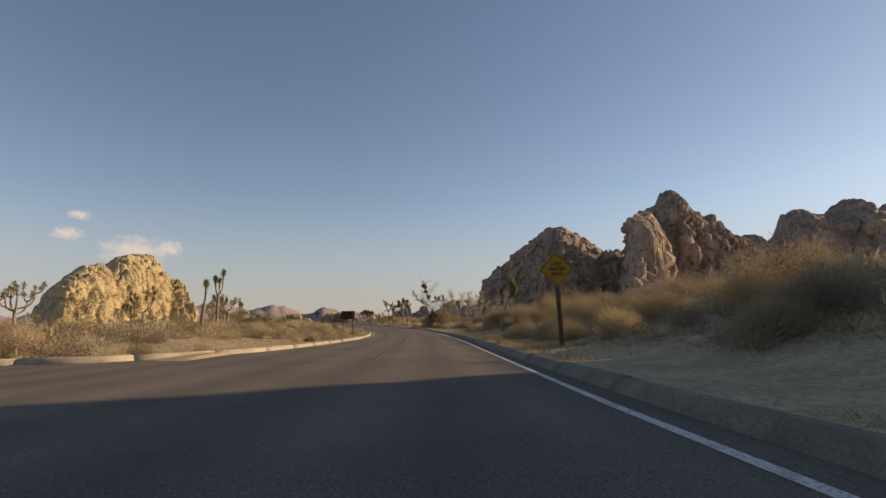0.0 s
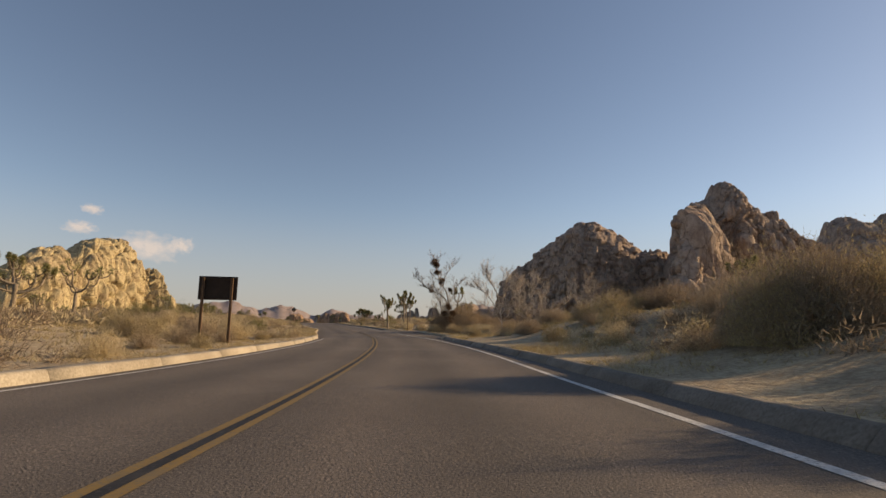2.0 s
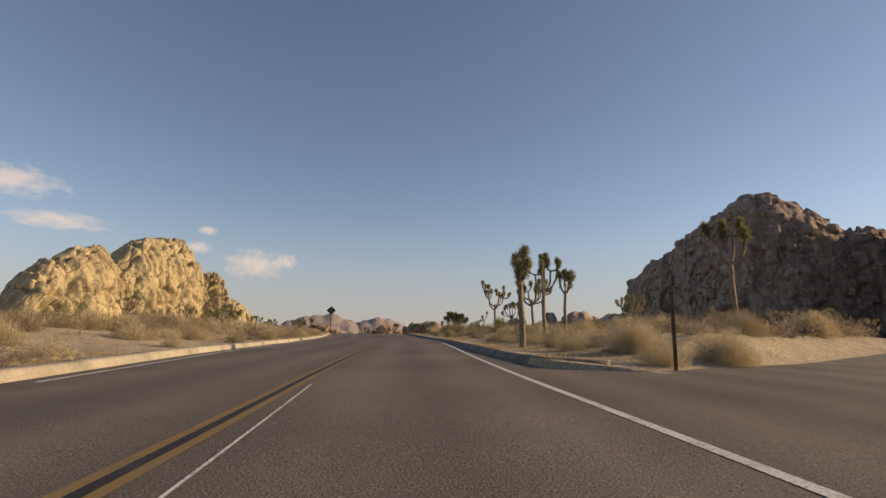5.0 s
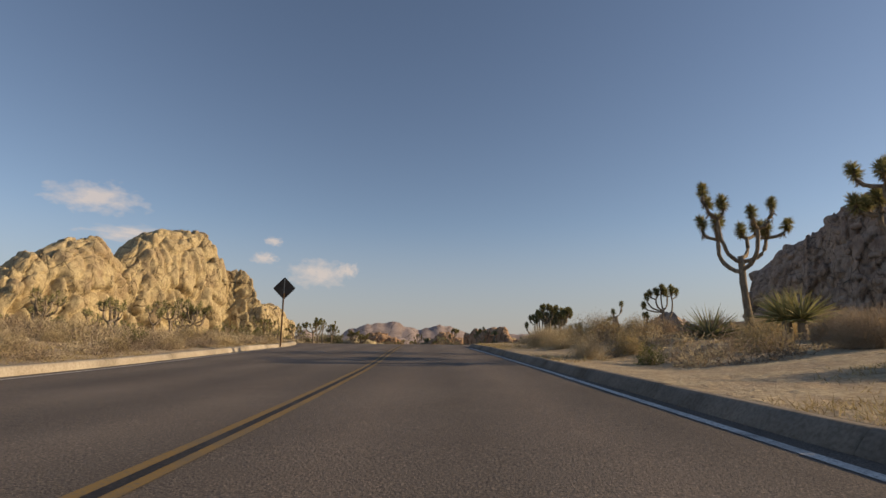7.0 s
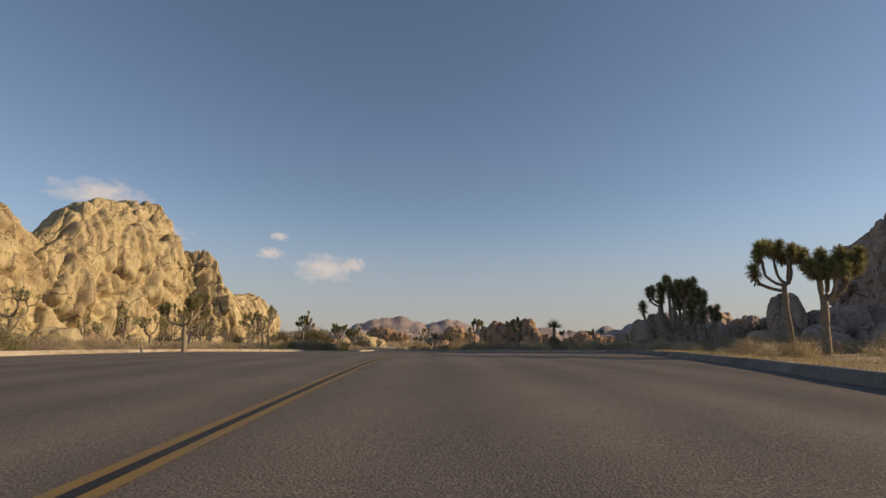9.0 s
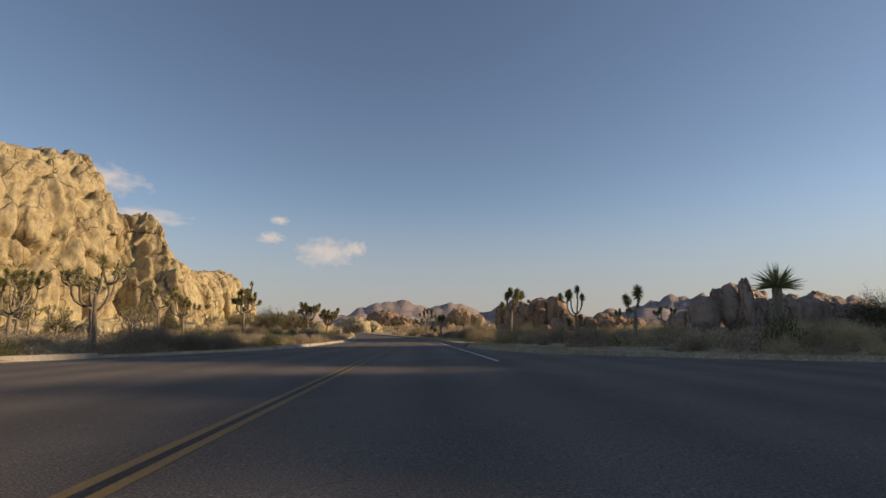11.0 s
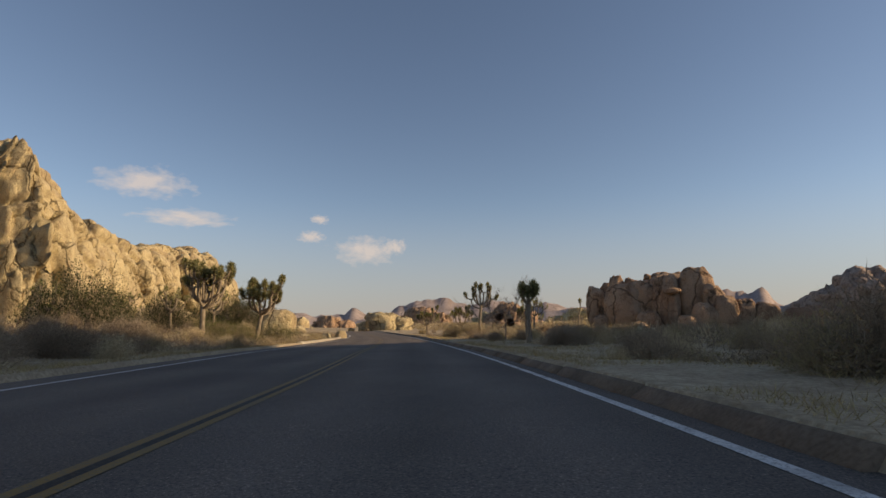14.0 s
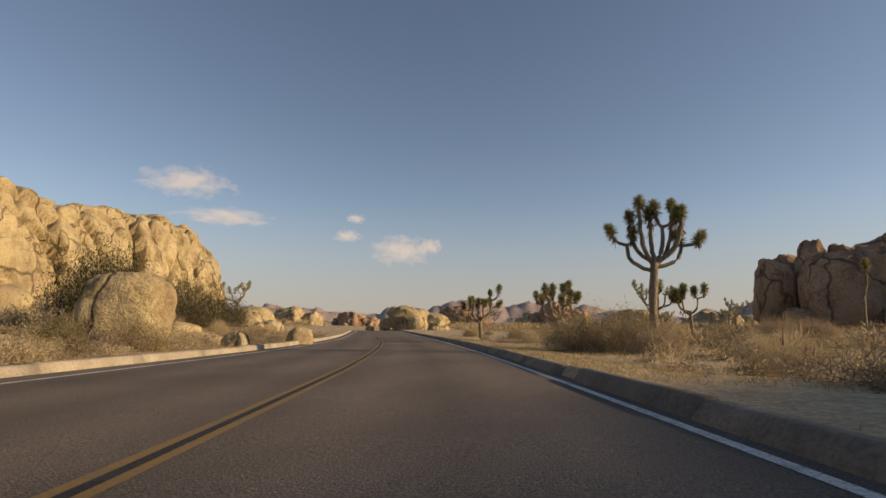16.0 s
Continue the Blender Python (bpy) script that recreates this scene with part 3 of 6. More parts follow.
# ---- rocks ----
def rock_mesh(name, rx, ry, h, nu, nv, seed, mat, lump=0.16, cell=0.3, step=0.10, crack=0.07, tall=1.3, boxy=(0.75, 0.55), root=0.25):
    """A granite mass on its base: a squarish dome, lumpy, cut by upright joints."""
    u = np.linspace(0, 2 * math.pi, nu, endpoint=False)
    v = np.linspace(-root, math.pi / 2 - 0.02, nv)
    U, V = (a.ravel() for a in np.meshgrid(u, v, indexing="xy"))
    se = lambda w, e: np.sign(w) * np.abs(w) ** e
    cv = se(np.cos(V), boxy[1])
    unit = np.stack([cv * se(np.cos(U), boxy[0]), cv * se(np.sin(U), boxy[0]), se(np.sin(V), boxy[1] + 0.15)], 1)
    size = np.array([rx, ry, h])
    p = unit * size
    big = (rx + ry) / 2
    off = np.array([seed * 7.13, seed * 3.77, seed * 1.31])
    k = 1 + lump * fbm(p / big * 1.3 + off, seed, 4)
    c = np.array([cell * big, cell * big, cell * big * tall])
    warp = np.stack([fbm(p / big * 2 + off + 31, seed + 5, 3), fbm(p / big * 2 + off + 57, seed + 6, 3), fbm(p / big * 2 + off + 83, seed + 7, 3)], 1) * 0.45
    d1, d2, own = cells(p / c + warp + off, seed)
    gap = np.exp(-((d2 - d1) / 0.085) ** 2)
    e1, e2, own2 = cells(p / c * 2.3 + warp * 1.5 + off * 2, seed + 11)
    gap2 = np.exp(-((e2 - e1) / 0.12) ** 2)
    k = k + step * (own - 0.5) - crack * gap + 0.35 * step * (own2 - 0.5) - 0.4 * crack * gap2 - 0.10 * cell * d1 * d1
    k[-nu:] = k[-nu:].mean()
    way = unit / np.linalg.norm(unit, axis=1)[:, None]
    p = p + way * ((k - 1) * min(rx, ry, h))[:, None]
    faces = [(j * nu + i, j * nu + (i + 1) % nu, (j + 1) * nu + (i + 1) % nu, (j + 1) * nu + i) for j in range(nv - 1) for i in range(nu)]
    faces.append(tuple((nv - 1) * nu + i for i in range(nu)))
    return raw_mesh(name, p, faces, mat, True)


BOULDERS = {}


def boulder_mesh(i, mat):
    key = (i, mat.name)
    if key not in BOULDERS:
        r = random.Random(i * 13 + 5)
        BOULDERS[key] = rock_mesh("boulder", 1, r.uniform(0.7, 1.0), r.uniform(0.75, 1.15), 30, 16, 100 + i, mat, 0.22, 0.75, 0.13, 0.07, 1.1, (0.8, 0.72), 0.7)
    return BOULDERS[key]


def outcrop(label, mat, masses, group, seed, dense=1.0, talus=(), step=0.22, crack=0.12, tall=1.3, lump=0.22, block=4.6):
    """A rock formation: masses (x, y, rx, ry, height), and loose boulders: (count, x0, x1, y0, y1, smallest, largest)."""
    cx, cy = np.mean([m[0] for m in masses]), np.mean([m[1] for m in masses])
    top = thing("rock_formation", (cx, cy, 0), label, "rock formation", group)
    rng = random.Random(seed)
    for i, (x, y, rx, ry, h) in enumerate(masses):
        z = ground_z(x, y) - 0.4
        big = max(rx, ry)
        nu = int(min(150, max(40, dense * 9 * big)))
        nv = int(min(80, max(20, dense * 2.4 * h)))
        # cell size about 4 m on the large masses
        cell = min(0.55, max(0.16, block / big))
        me = rock_mesh("rock_mass", rx, ry, h, nu, nv, seed * 50 + i, mat, cell=cell, step=step, crack=crack, lump=lump, tall=tall)
        piece("rock_mass", me, top, m=pose(x - cx, y - cy, z, 0, 0, rng.uniform(-14, 14)))
    for n, x0, x1, y0, y1, lo, hi in talus:
        for _ in range(n):
            x, y = rng.uniform(x0, x1), rng.uniform(y0, y1)
            r = lo + (hi - lo) * rng.random() ** 2.2
            m = pose(x - cx, y - cy, ground_z(x, y) + 0.05 * r, rng.uniform(-14, 14), rng.uniform(-14, 14), rng.uniform(0, 360)) @ Matrix.Diagonal((r, r, r * rng.uniform(0.7, 1.1), 1))
            piece("boulder", boulder_mesh(rng.randrange(8), mat), top, m=m)
    return top


def block_mesh(i, mat):
    """A rounded joint-bounded granite block, about two metres on a side."""
    key = (100 + i, mat.name)
    if key not in BOULDERS:
        r = random.Random(i * 17 + 3)
        BOULDERS[key] = rock_mesh("granite_block", 1, r.uniform(0.75, 1.0), r.uniform(0.8, 1.05), 40, 26, 300 + i, mat, 0.20, 0.85, 0.10, 0.05, 1.2, (0.72, 0.66), 1.35)
    return BOULDERS[key]


def massif(label, mat, ridge, facing, front, back, seed, cell=4.5, tall=1.9, step=1.3, crack=1.1, blocks=(), talus=(), fine=0.5, slope=(0.9, 0.85), jag=0.9, group="rock formations"):
    """A jointed granite ridge: ridge rows (x, y, crest z); its face runs out by front metres along facing.
    blocks: (count, smallest, largest, upright stretch) set into the face; talus: loose boulders as in outcrop()."""
    R = np.array(ridge, float)
    arc = np.concatenate([[0], np.cumsum(np.hypot(*np.diff(R[:, :2], axis=0).T))])
    n = int(arc[-1] / fine)
    a = np.linspace(0, arc[-1], n)
    X, Y, Z = (np.interp(a, arc, R[:, k]) for k in range(3))
    bit = np.floor(a / (0.5 * cell) + 0.8 * np.sin(a * 0.9 + seed)).astype(np.int64)
    Z = Z + jag * (2 * hash01(bit, 0 * bit, 0 * bit, seed + 70) - 1.2)
    fx, fy = np.array(facing) / np.hypot(*facing)
    z0 = min(ground_z(R[0, 0], R[0, 1]), ground_z(R[-1, 0], R[-1, 1])) - 1.0
    H = np.maximum(Z - z0, 0.5)
    wide = np.clip(H / H.max(), 0.05, 1) ** 0.55
    nf = int(min(110, max(24, H.max() / fine)))
    th = np.concatenate([np.linspace(0, 90, nf), np.linspace(98, 180, 12)])
    c, s = np.cos(np.radians(th)), np.sin(np.radians(th))
    off = np.where(c > 0, front, back) * np.sign(c) * np.abs(c) ** slope[0]
    up = s ** slope[1]
    OX = off[:, None] * wide[None]
    p = np.stack([X[None] + fx * OX, Y[None] + fy * OX, z0 + H[None] * up[:, None]], 2).reshape(-1, 3)
    way = np.stack(np.broadcast_arrays(fx * c[:, None], fy * c[:, None], 0.4 * s[:, None]), 2)
    way = np.repeat(way, n, 1).reshape(-1, 3) if way.shape[1] == 1 else way.reshape(-1, 3)
    off3 = np.array([seed * 7.13, seed * 3.77, seed * 1.31])
    warp = np.stack([fbm(p / cell * 0.5 + off3 + 31 * k, seed + 5 + k, 3) for k in (1, 2, 3)], 1)
    q = p / np.array([cell, cell, cell * tall])
    d1, d2, own = cells(q + 0.4 * warp + off3, seed)
    e1, e2, own2 = cells(q * 2.2 + 0.7 * warp + off3 * 2, seed + 11)
    gap = np.exp(-((d2 - d1) / 0.07) ** 2)
    gap2 = np.exp(-((e2 - e1) / 0.10) ** 2)
    push = 2.6 * step * (own - 0.5) - crack * gap + 1.0 * step * (own2 - 0.5) - 0.4 * crack * gap2 - 0.25 * step * d1 * d1 + 1.2 * fbm(p / cell * 0.45 + off3, seed + 3, 4) + 0.25 * fbm(p * 0.7 + off3, seed + 4, 3)
    fade = np.clip(np.repeat(up, n) * 6, 0.25, 1) * np.clip(np.tile(H, len(th)) / 9, 0.15, 1)
    p = p + way * (push * fade)[:, None]
    idx = np.arange(len(th) * n).reshape(len(th), n)
    faces = np.stack([idx[:-1, :-1], idx[:-1, 1:], idx[1:, 1:], idx[1:, :-1]], 2).reshape(-1, 4)
    turned = np.cross((*(R[-1, :2] - R[0, :2]), 0), (fx, fy, 0))[2]
    if turned > 0:
        faces = faces[:, ::-1]
    cx, cy = R[:, 0].mean(), R[:, 1].mean()
    top = thing("rock_formation", (cx, cy, 0), label, "rock formation", group)
    piece("rock_mass", quad_mesh("rock_mass", p - np.array([cx, cy, 0]), faces, mat), top)
    rng = random.Random(seed)
    lean = math.degrees(math.atan2(fy, fx))
    for count, lo, hi, stretch in blocks:
        for _ in range(count):
            j, i = rng.randrange(int(nf * 0.10), int(nf * 0.95)), rng.randrange(n)
            if H[i] < 5:
                continue
            x, y, z = p[j * n + i]
            r = lo + (hi - lo) * rng.random() ** 1.8
            m = pose(x - cx - fx * r * 0.45, y - cy - fy * r * 0.45, z - r * 0.5 * stretch, rng.uniform(-9, 9), rng.uniform(-9, 9), lean + rng.uniform(-22, 22)) @ Matrix.Diagonal((r * rng.uniform(0.8, 1.2), r * rng.uniform(0.8, 1.3), r * stretch * rng.uniform(0.7, 1.2), 1))
            piece("granite_block", block_mesh(rng.randrange(8), mat), top, m=m)
    for count, x0, x1, y0, y1, lo, hi in talus:
        for _ in range(count):
            x, y = rng.uniform(x0, x1), rng.uniform(y0, y1)
            r = lo + (hi - lo) * rng.random() ** 2.2
            m = pose(x - cx, y - cy, ground_z(x, y) + 0.1 * r, rng.uniform(-14, 14), rng.uniform(-14, 14), rng.uniform(0, 360)) @ Matrix.Diagonal((r, r, r * rng.uniform(0.7, 1.1), 1))
            piece("boulder", (block_mesh if rng.random() < 0.5 else boulder_mesh)(rng.randrange(8), mat), top, m=m)
    return top


def block_pile(label, mat, rows, seed, talus=(), group="rock formations"):
    """A pile of large rounded blocks: rows (x, y, foot over ground, half width, half depth, height, turn)."""
    cx, cy = np.mean([q[0] for q in rows]), np.mean([q[1] for q in rows])
    top = thing("rock_formation", (cx, cy, 0), label, "rock formation", group)
    rng = random.Random(seed)
    for i, (x, y, foot, a, b, h, turn) in enumerate(rows):
        half = h / 1.75
        m = pose(x - cx, y - cy, ground_z(x, y) + foot + h - half * 0.95, rng.uniform(-5, 5), rng.uniform(-5, 5), turn) @ Matrix.Diagonal((a * 0.95, b, half, 1))
        piece("granite_block", block_mesh(rng.randrange(8), mat), top, m=m)
    for count, x0, x1, y0, y1, lo, hi in talus:
        for _ in range(count):
            x, y = rng.uniform(x0, x1), rng.uniform(y0, y1)
            r = lo + (hi - lo) * rng.random() ** 2.2
            piece("boulder", boulder_mesh(rng.randrange(8), mat), top, m=pose(x - cx, y - cy, ground_z(x, y) + 0.1 * r, rng.uniform(-14, 14), rng.uniform(-14, 14), rng.uniform(0, 360)) @ Matrix.Diagonal((r, r, r * rng.uniform(0.7, 1.1), 1)))
    return top


massif("tall golden granite cliff split by upright cracks, sunlit", ROCK_GOLD,
       [(-143, 190, 4), (-143, 195, 16), (-142, 199, 21), (-142, 205, 24.5), (-142, 210, 27), (-142, 216, 29), (-142, 221, 27), (-142, 226, 25), (-141, 230, 31), (-141, 235, 34.5), (-140, 239, 36.3), (-139, 246, 37.3), (-138, 252, 38.3), (-137, 253.5, 33),
        (-134, 255, 28.5), (-131.5, 255.8, 25), (-130.5, 256.2, 26), (-126.8, 258.2, 26.6), (-126.6, 259.0, 22.5), (-128, 262, 22), (-131, 269, 18.5), (-133, 277, 16), (-138, 288, 16.5), (-142, 297, 17.5), (-144, 303, 18), (-145, 310, 18), (-145, 313, 15), (-146, 317, 2)],
       (1, -0.12), 15, 14, 1, 5.8, 2.6, 1.2, 2.0, [(26, 0.8, 1.9, 1.5)],
       [(70, -126, -113, 188, 300, 1.2, 3.6), (90, -118, -100, 195, 300, 0.5, 2.2)], 0.40)
massif("broad rounded brown granite dome, its near face in shade", ROCK_BROWN,
       [(39, 318, 3), (41, 316, 22), (43, 314, 28), (48.5, 308, 33), (53, 299, 36), (57, 289, 40.3), (62, 279, 45), (67, 271, 48.5), (71.5, 265, 51.5), (80, 263, 51.5), (87, 262, 48.5), (93, 262, 43), (97, 262, 40.5), (101, 262, 38.5), (106, 262, 39.5), (114, 262, 37), (122, 262, 30), (130, 262, 8)],
       (-0.45, -1), 24, 20, 2, 6.0, 0.8, 1.2, 1.4, [(60, 1.2, 3.2, 0.8), (50, 0.9, 2.0, 0.9)], [(40, 26, 100, 226, 240, 1.0, 3.4), (14, -8, 26, 205, 240, 1.0, 3.0)], 0.55, (0.8, 0.8))
massif("jagged granite peak with a rounded block on top", ROCK_BROWN,
       [(100.0, 243, 5.7), (104.1, 243, 32.5), (107.7, 243, 36.6), (108.5, 243, 51.0), (112.4, 243, 54.1), (115.5, 243, 55.7), (119.6, 243, 59.3), (122.7, 243, 61.3), (125.3, 243, 66.5), (127.8, 243, 68.6), (130.9, 243, 68.0), (134.0, 243, 61.3), (137.1, 243, 58.2), (140.2, 243, 54.1), (148.5, 243, 50.5), (154.6, 243, 49.5), (157.7, 243, 43.8), (165.0, 243, 41.2), (173.2, 243, 34.5), (181.5, 243, 22.2), (189.7, 243, 4.6)],
       (-0.1, -1), 26, 16, 3, 5.4, 1.7, 1.7, 2.2, [(90, 1.4, 3.8, 1.7), (70, 1.0, 2.4, 1.0)], [(60, 95, 170, 190, 206, 1.0, 4.2)], 0.5, (0.85, 0.85), 1.5)
# added mass, kept within the peak's outline, to throw shade on the pullout road
massif("added granite spur before the jagged peak, there to shade the road", ROCK_BROWN,
       [(85, 190, 5), (87, 194, 17), (88.5, 197, 19), (89.5, 200, 30), (91, 203, 34), (93, 204.5, 44.2), (95, 207.5, 46.8), (100, 213, 49), (105, 219, 51), (108, 227, 51), (110, 236, 48)],
       (-0.8, 0.6), 4.5, 13, 12, 4.2, 1.5, 1.9, 2.2, [(90, 1.0, 2.8, 1.2), (60, 0.8, 1.6, 1.0)], [], 0.4, (0.85, 0.85), 0.8)
massif("row of rugged granite knobs on a far slope", ROCK_BROWN,
       [(300, 480, 6), (312, 480, 70), (317, 480, 83), (331, 480, 83), (336, 480, 74), (348, 480, 77), (360, 480, 101), (372, 480, 107), (389, 480, 105), (403, 480, 99), (413, 480, 111), (427, 480, 119), (437, 480, 116), (443, 480, 105), (471, 480, 113), (500, 480, 108), (540, 480, 70), (580, 480, 5)], (-0.3, -1), 90, 40, 4, 16, 1.3, 4.0, 3.6, [(80, 4, 11, 1.1)], [], 1.5, (1.2, 0.9))

block_pile("reddish pile of rounded granite blocks", ROCK_RED,
           [(-53, 293, 0, 2.9, 3, 6.8, 0), (-50.5, 293.5, 0, 2.2, 2.6, 7.6, 8), (-49.8, 293, 7.1, 0.5, 0.5, 0.9, 0), (-47.6, 293, 0, 2, 2.5, 8, -6), (-46.9, 290.6, 0, 0.75, 0.8, 5.2, 0), (-46.9, 290.4, 4.9, 1.1, 1, 0.9, 12), (-44, 293, 0, 2.6, 2.6, 8.8, 10),
            (-42, 292, 0, 1.7, 2, 6.6, 0), (-43.5, 289.5, 0, 1.6, 1.6, 3.6, 20), (-41, 290, 0, 1.5, 1.5, 4.6, 0), (-39, 291, 0, 1.5, 1.5, 4.2, 15), (-36.5, 291, 0, 1.6, 1.5, 3.8, 0), (-38, 288, 0, 0.8, 0.8, 1.6, 30), (-45.5, 288.5, 0, 1.2, 1.2, 2.2, 0),
            (-50, 289.5, 0, 1.6, 1.3, 2.8, 0), (-33, 291, 0, 1.8, 1.5, 3, 0), (-56, 292, 0, 1.2, 1.2, 2.4, 0), (-47, 300, 0, 5, 5, 8.5, 0), (-54, 301, 0, 4, 4, 7.5, 0), (-56.8, 296, 0, 1.6, 1.6, 7, 0), (-54, 296.5, 0, 1.4, 2, 8.3, 0), (-51.5, 297, 0, 1.8, 2, 8.2, 0)],
           7, [(26, -60, -32, 281, 290, 0.5, 1.5)])
block_pile("dark granite blocks stacked like pillars", ROCK_BROWN,
           [(-14, 290, 0, 3, 3, 8.3, 10), (-11, 291, 2.5, 1.6, 2, 7.2, 0), (-9, 291, 1.5, 1.9, 2.2, 8.8, 5), (-6, 289.5, 0.5, 1.35, 1.6, 10.6, 0), (-7, 292, 0, 3.5, 3, 7, 0), (-4.4, 288.6, 0, 0.9, 0.9, 5.2, 15), (-3.2, 291, 0, 1.8, 2, 7, 0), (-1.5, 290, 0, 1.8, 2, 5.5, 20),
            (1, 291, 0, 2.5, 2.5, 7, 0), (4, 291, 0, 3, 3, 7.2, 0), (8, 292, 0, 3.5, 3.5, 6.5, 0), (13, 292, 0, 3, 3, 6, 0), (-19, 291, 0, 2, 2, 4.5, 0), (-16.5, 287, 0, 1.6, 1.4, 2.5, 0)], 8, [(20, -24, 16, 282, 288, 0.5, 1.7)])
block_pile("low rounded boulders beside the dome", ROCK_BROWN,
           [(1.8, 232, 0, 2.6, 2.5, 8.6, 0), (7, 234, 0, 3, 3, 6.5, 0), (11, 236, 0, 3.5, 3, 7.6, 0), (17, 238, 0, 4, 4, 7, 0), (23, 242, 0, 4, 4, 9, 0), (-3, 228, 0, 1.8, 1.6, 3, 0), (5, 228, 0, 3, 2, 4, 0), (12, 229, 0, 3.5, 2.5, 4, 0)], 11, [(14, -4, 26, 214, 230, 0.6, 1.8)])
block_pile("big smooth pale boulder in the scrub", ROCK_GOLD, [(-83.4, 258.3, -0.4, 1.8, 1.5, 3.1, 30)], 10, [(10, -93, -78, 257, 266, 0.5, 1.5)])
massif("far rugged granite hill", ROCK_BROWN, [(-4, 480, 1), (3, 480, 6), (21, 480, 15), (30, 480, 22), (41, 480, 24.5), (44, 480, 19), (50, 480, 15), (70, 482, 18), (95, 485, 12), (112, 485, 1)], (-0.3, -1), 24, 16, 9, 6, 1.2, 1.6, 1.4, [(40, 1.5, 3.5, 1.1)], [], 0.9)
# never in view: added beside the start of the road as a shadow caster
outcrop("unseen brown granite outcrop added to shade the junction", ROCK_BROWN, [(52, -9.5, 12, 14, 32), (62, -19, 14, 14, 36), (44, -26, 10, 12, 26)], "rock formations", 6, 0.8)
for i, (x, y, rx, h) in enumerate(((-110, 330, 4, 4.5), (-122, 505, 9, 12), (-135, 512, 7, 8), (-92, 372, 3.5, 3.4), (-56, 400, 6, 5), (-160, 385, 5, 5), (-150, 345, 4, 4.5), (-30, 440, 9, 7), (-190, 490, 9, 8), (-260, 700, 18, 17), (-100, 660, 15, 12))):
    outcrop("small far pile of granite blocks", ROCK_RED if i % 2 else ROCK_GOLD, [(x, y, rx, rx * 0.8, h), (x + rx * 1.1, y + 2, rx * 0.7, rx * 0.6, h * 0.7), (x - rx * 1.0, y + 1, rx * 0.6, rx * 0.6, h * 0.55)], "far rock piles", 20 + i, 1.2, [(6, x - rx * 2, x + rx * 2, y - rx, y + rx, 0.5, rx * 0.3)])


def mountains():
    """Far ridges all round the plain."""
    for k, (dist, top, seed) in enumerate(((1500, 62, 3), (2400, 150, 8))):
        n = 900
        a = np.linspace(0, 2 * math.pi, n, endpoint=False)
        c = np.stack([np.cos(a) * 5, np.sin(a) * 5, np.zeros(n)], 1)
        ridge = np.clip(0.42 + 0.6 * fbm(c * (1.6 + k), seed, 5) + 0.35 * fbm(c * 7, seed + 3, 5), 0.08, 1.1) * top
        verts, faces = [], []
        rows = [(-0.10, 0.0), (-0.06, 0.25), (-0.03, 0.62), (0.0, 1.0), (0.05, 0.6), (0.12, 0.0)]
        for j, (o, q) in enumerate(rows):
            w = 1 + o + 0.012 * fbm(c * 9 + j * 5.1, seed + j, 3)
            hh = ridge * q * (1 + 0.35 * fbm(c * 6 + j * 3.3, seed + 20 + j, 3) * (q < 1))
            verts += list(zip(np.cos(a) * dist * w - 60, np.sin(a) * dist * w + 180, hh - (6 if q == 0 else 0)))
        for j in range(len(rows) - 1):
            faces += [(j * n + i, j * n + (i + 1) % n, (j + 1) * n + (i + 1) % n, (j + 1) * n + i) for i in range(n)]
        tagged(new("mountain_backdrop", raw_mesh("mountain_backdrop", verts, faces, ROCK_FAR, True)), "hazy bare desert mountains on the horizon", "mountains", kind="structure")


mountains()


# ---- plants ----
def sprigs_mesh(name, p, way, length, width, mat, seed=0):
    """Thin tapering twigs from points p (n, 3) along way, as one mesh."""
    r = np.random.RandomState(seed)
    n = len(p)
    length, width = (np.broadcast_to(np.asarray(q, float), (n,))[:, None] for q in (length, width))
    way = way / np.linalg.norm(way, axis=1)[:, None]
    s = np.cross(way, r.uniform(-1, 1, (n, 3)))
    s = s / (np.linalg.norm(s, axis=1)[:, None] + 1e-6) * width * 0.5
    v = np.stack([p - s, p + s, p + way * length], 1).reshape(-1, 3)
    return raw_mesh(name, v, np.arange(3 * n).reshape(n, 3), mat)


def blade(verts, faces, p, way, length, width, droop, rng):
    """A thin two-span blade from p."""
    way = way.normalized()
    s = way.cross(Vector((rng.uniform(-1, 1), rng.uniform(-1, 1), rng.uniform(-1, 1)))).normalized() * width * 0.5
    q = p + way * length * 0.55
    e = p + way * length + Vector((0, 0, -droop * length))
    b = len(verts)
    verts += [p - s, p + s, q + s * 0.8, q - s * 0.8, e]
    faces += [(b, b + 1, b + 2, b + 3), (b + 3, b + 2, b + 4)]


def brush_head(seed, n, width):
    """Leaf blades of a bottle-brush head: its tip at the origin, its stem down -z."""
    r = np.random.RandomState(seed)
    u = -0.22 * r.uniform(0, 1, n) ** 1.2
    t = r.uniform(0, 2 * math.pi, n)
    el = np.radians(np.clip(62 + u * 430 + r.normal(0, 24, n), -50, 90))
    w = np.stack([np.cos(t) * np.cos(el), np.sin(t) * np.cos(el), np.sin(el)], 1)
    return np.stack([0 * t, 0 * t, u], 1) + w * 0.04, w, r.uniform(0.17, 0.29, n), width


def head_meshes():
    out = []
    for k in range(4):
        p, w, ln, wd = brush_head(60 + k, 300, 0.023)
        out.append(blades_mesh("leaf_tuft", p, w, ln, wd, 0.03, SPIKES, k))
    return out


TUFTS = head_meshes()


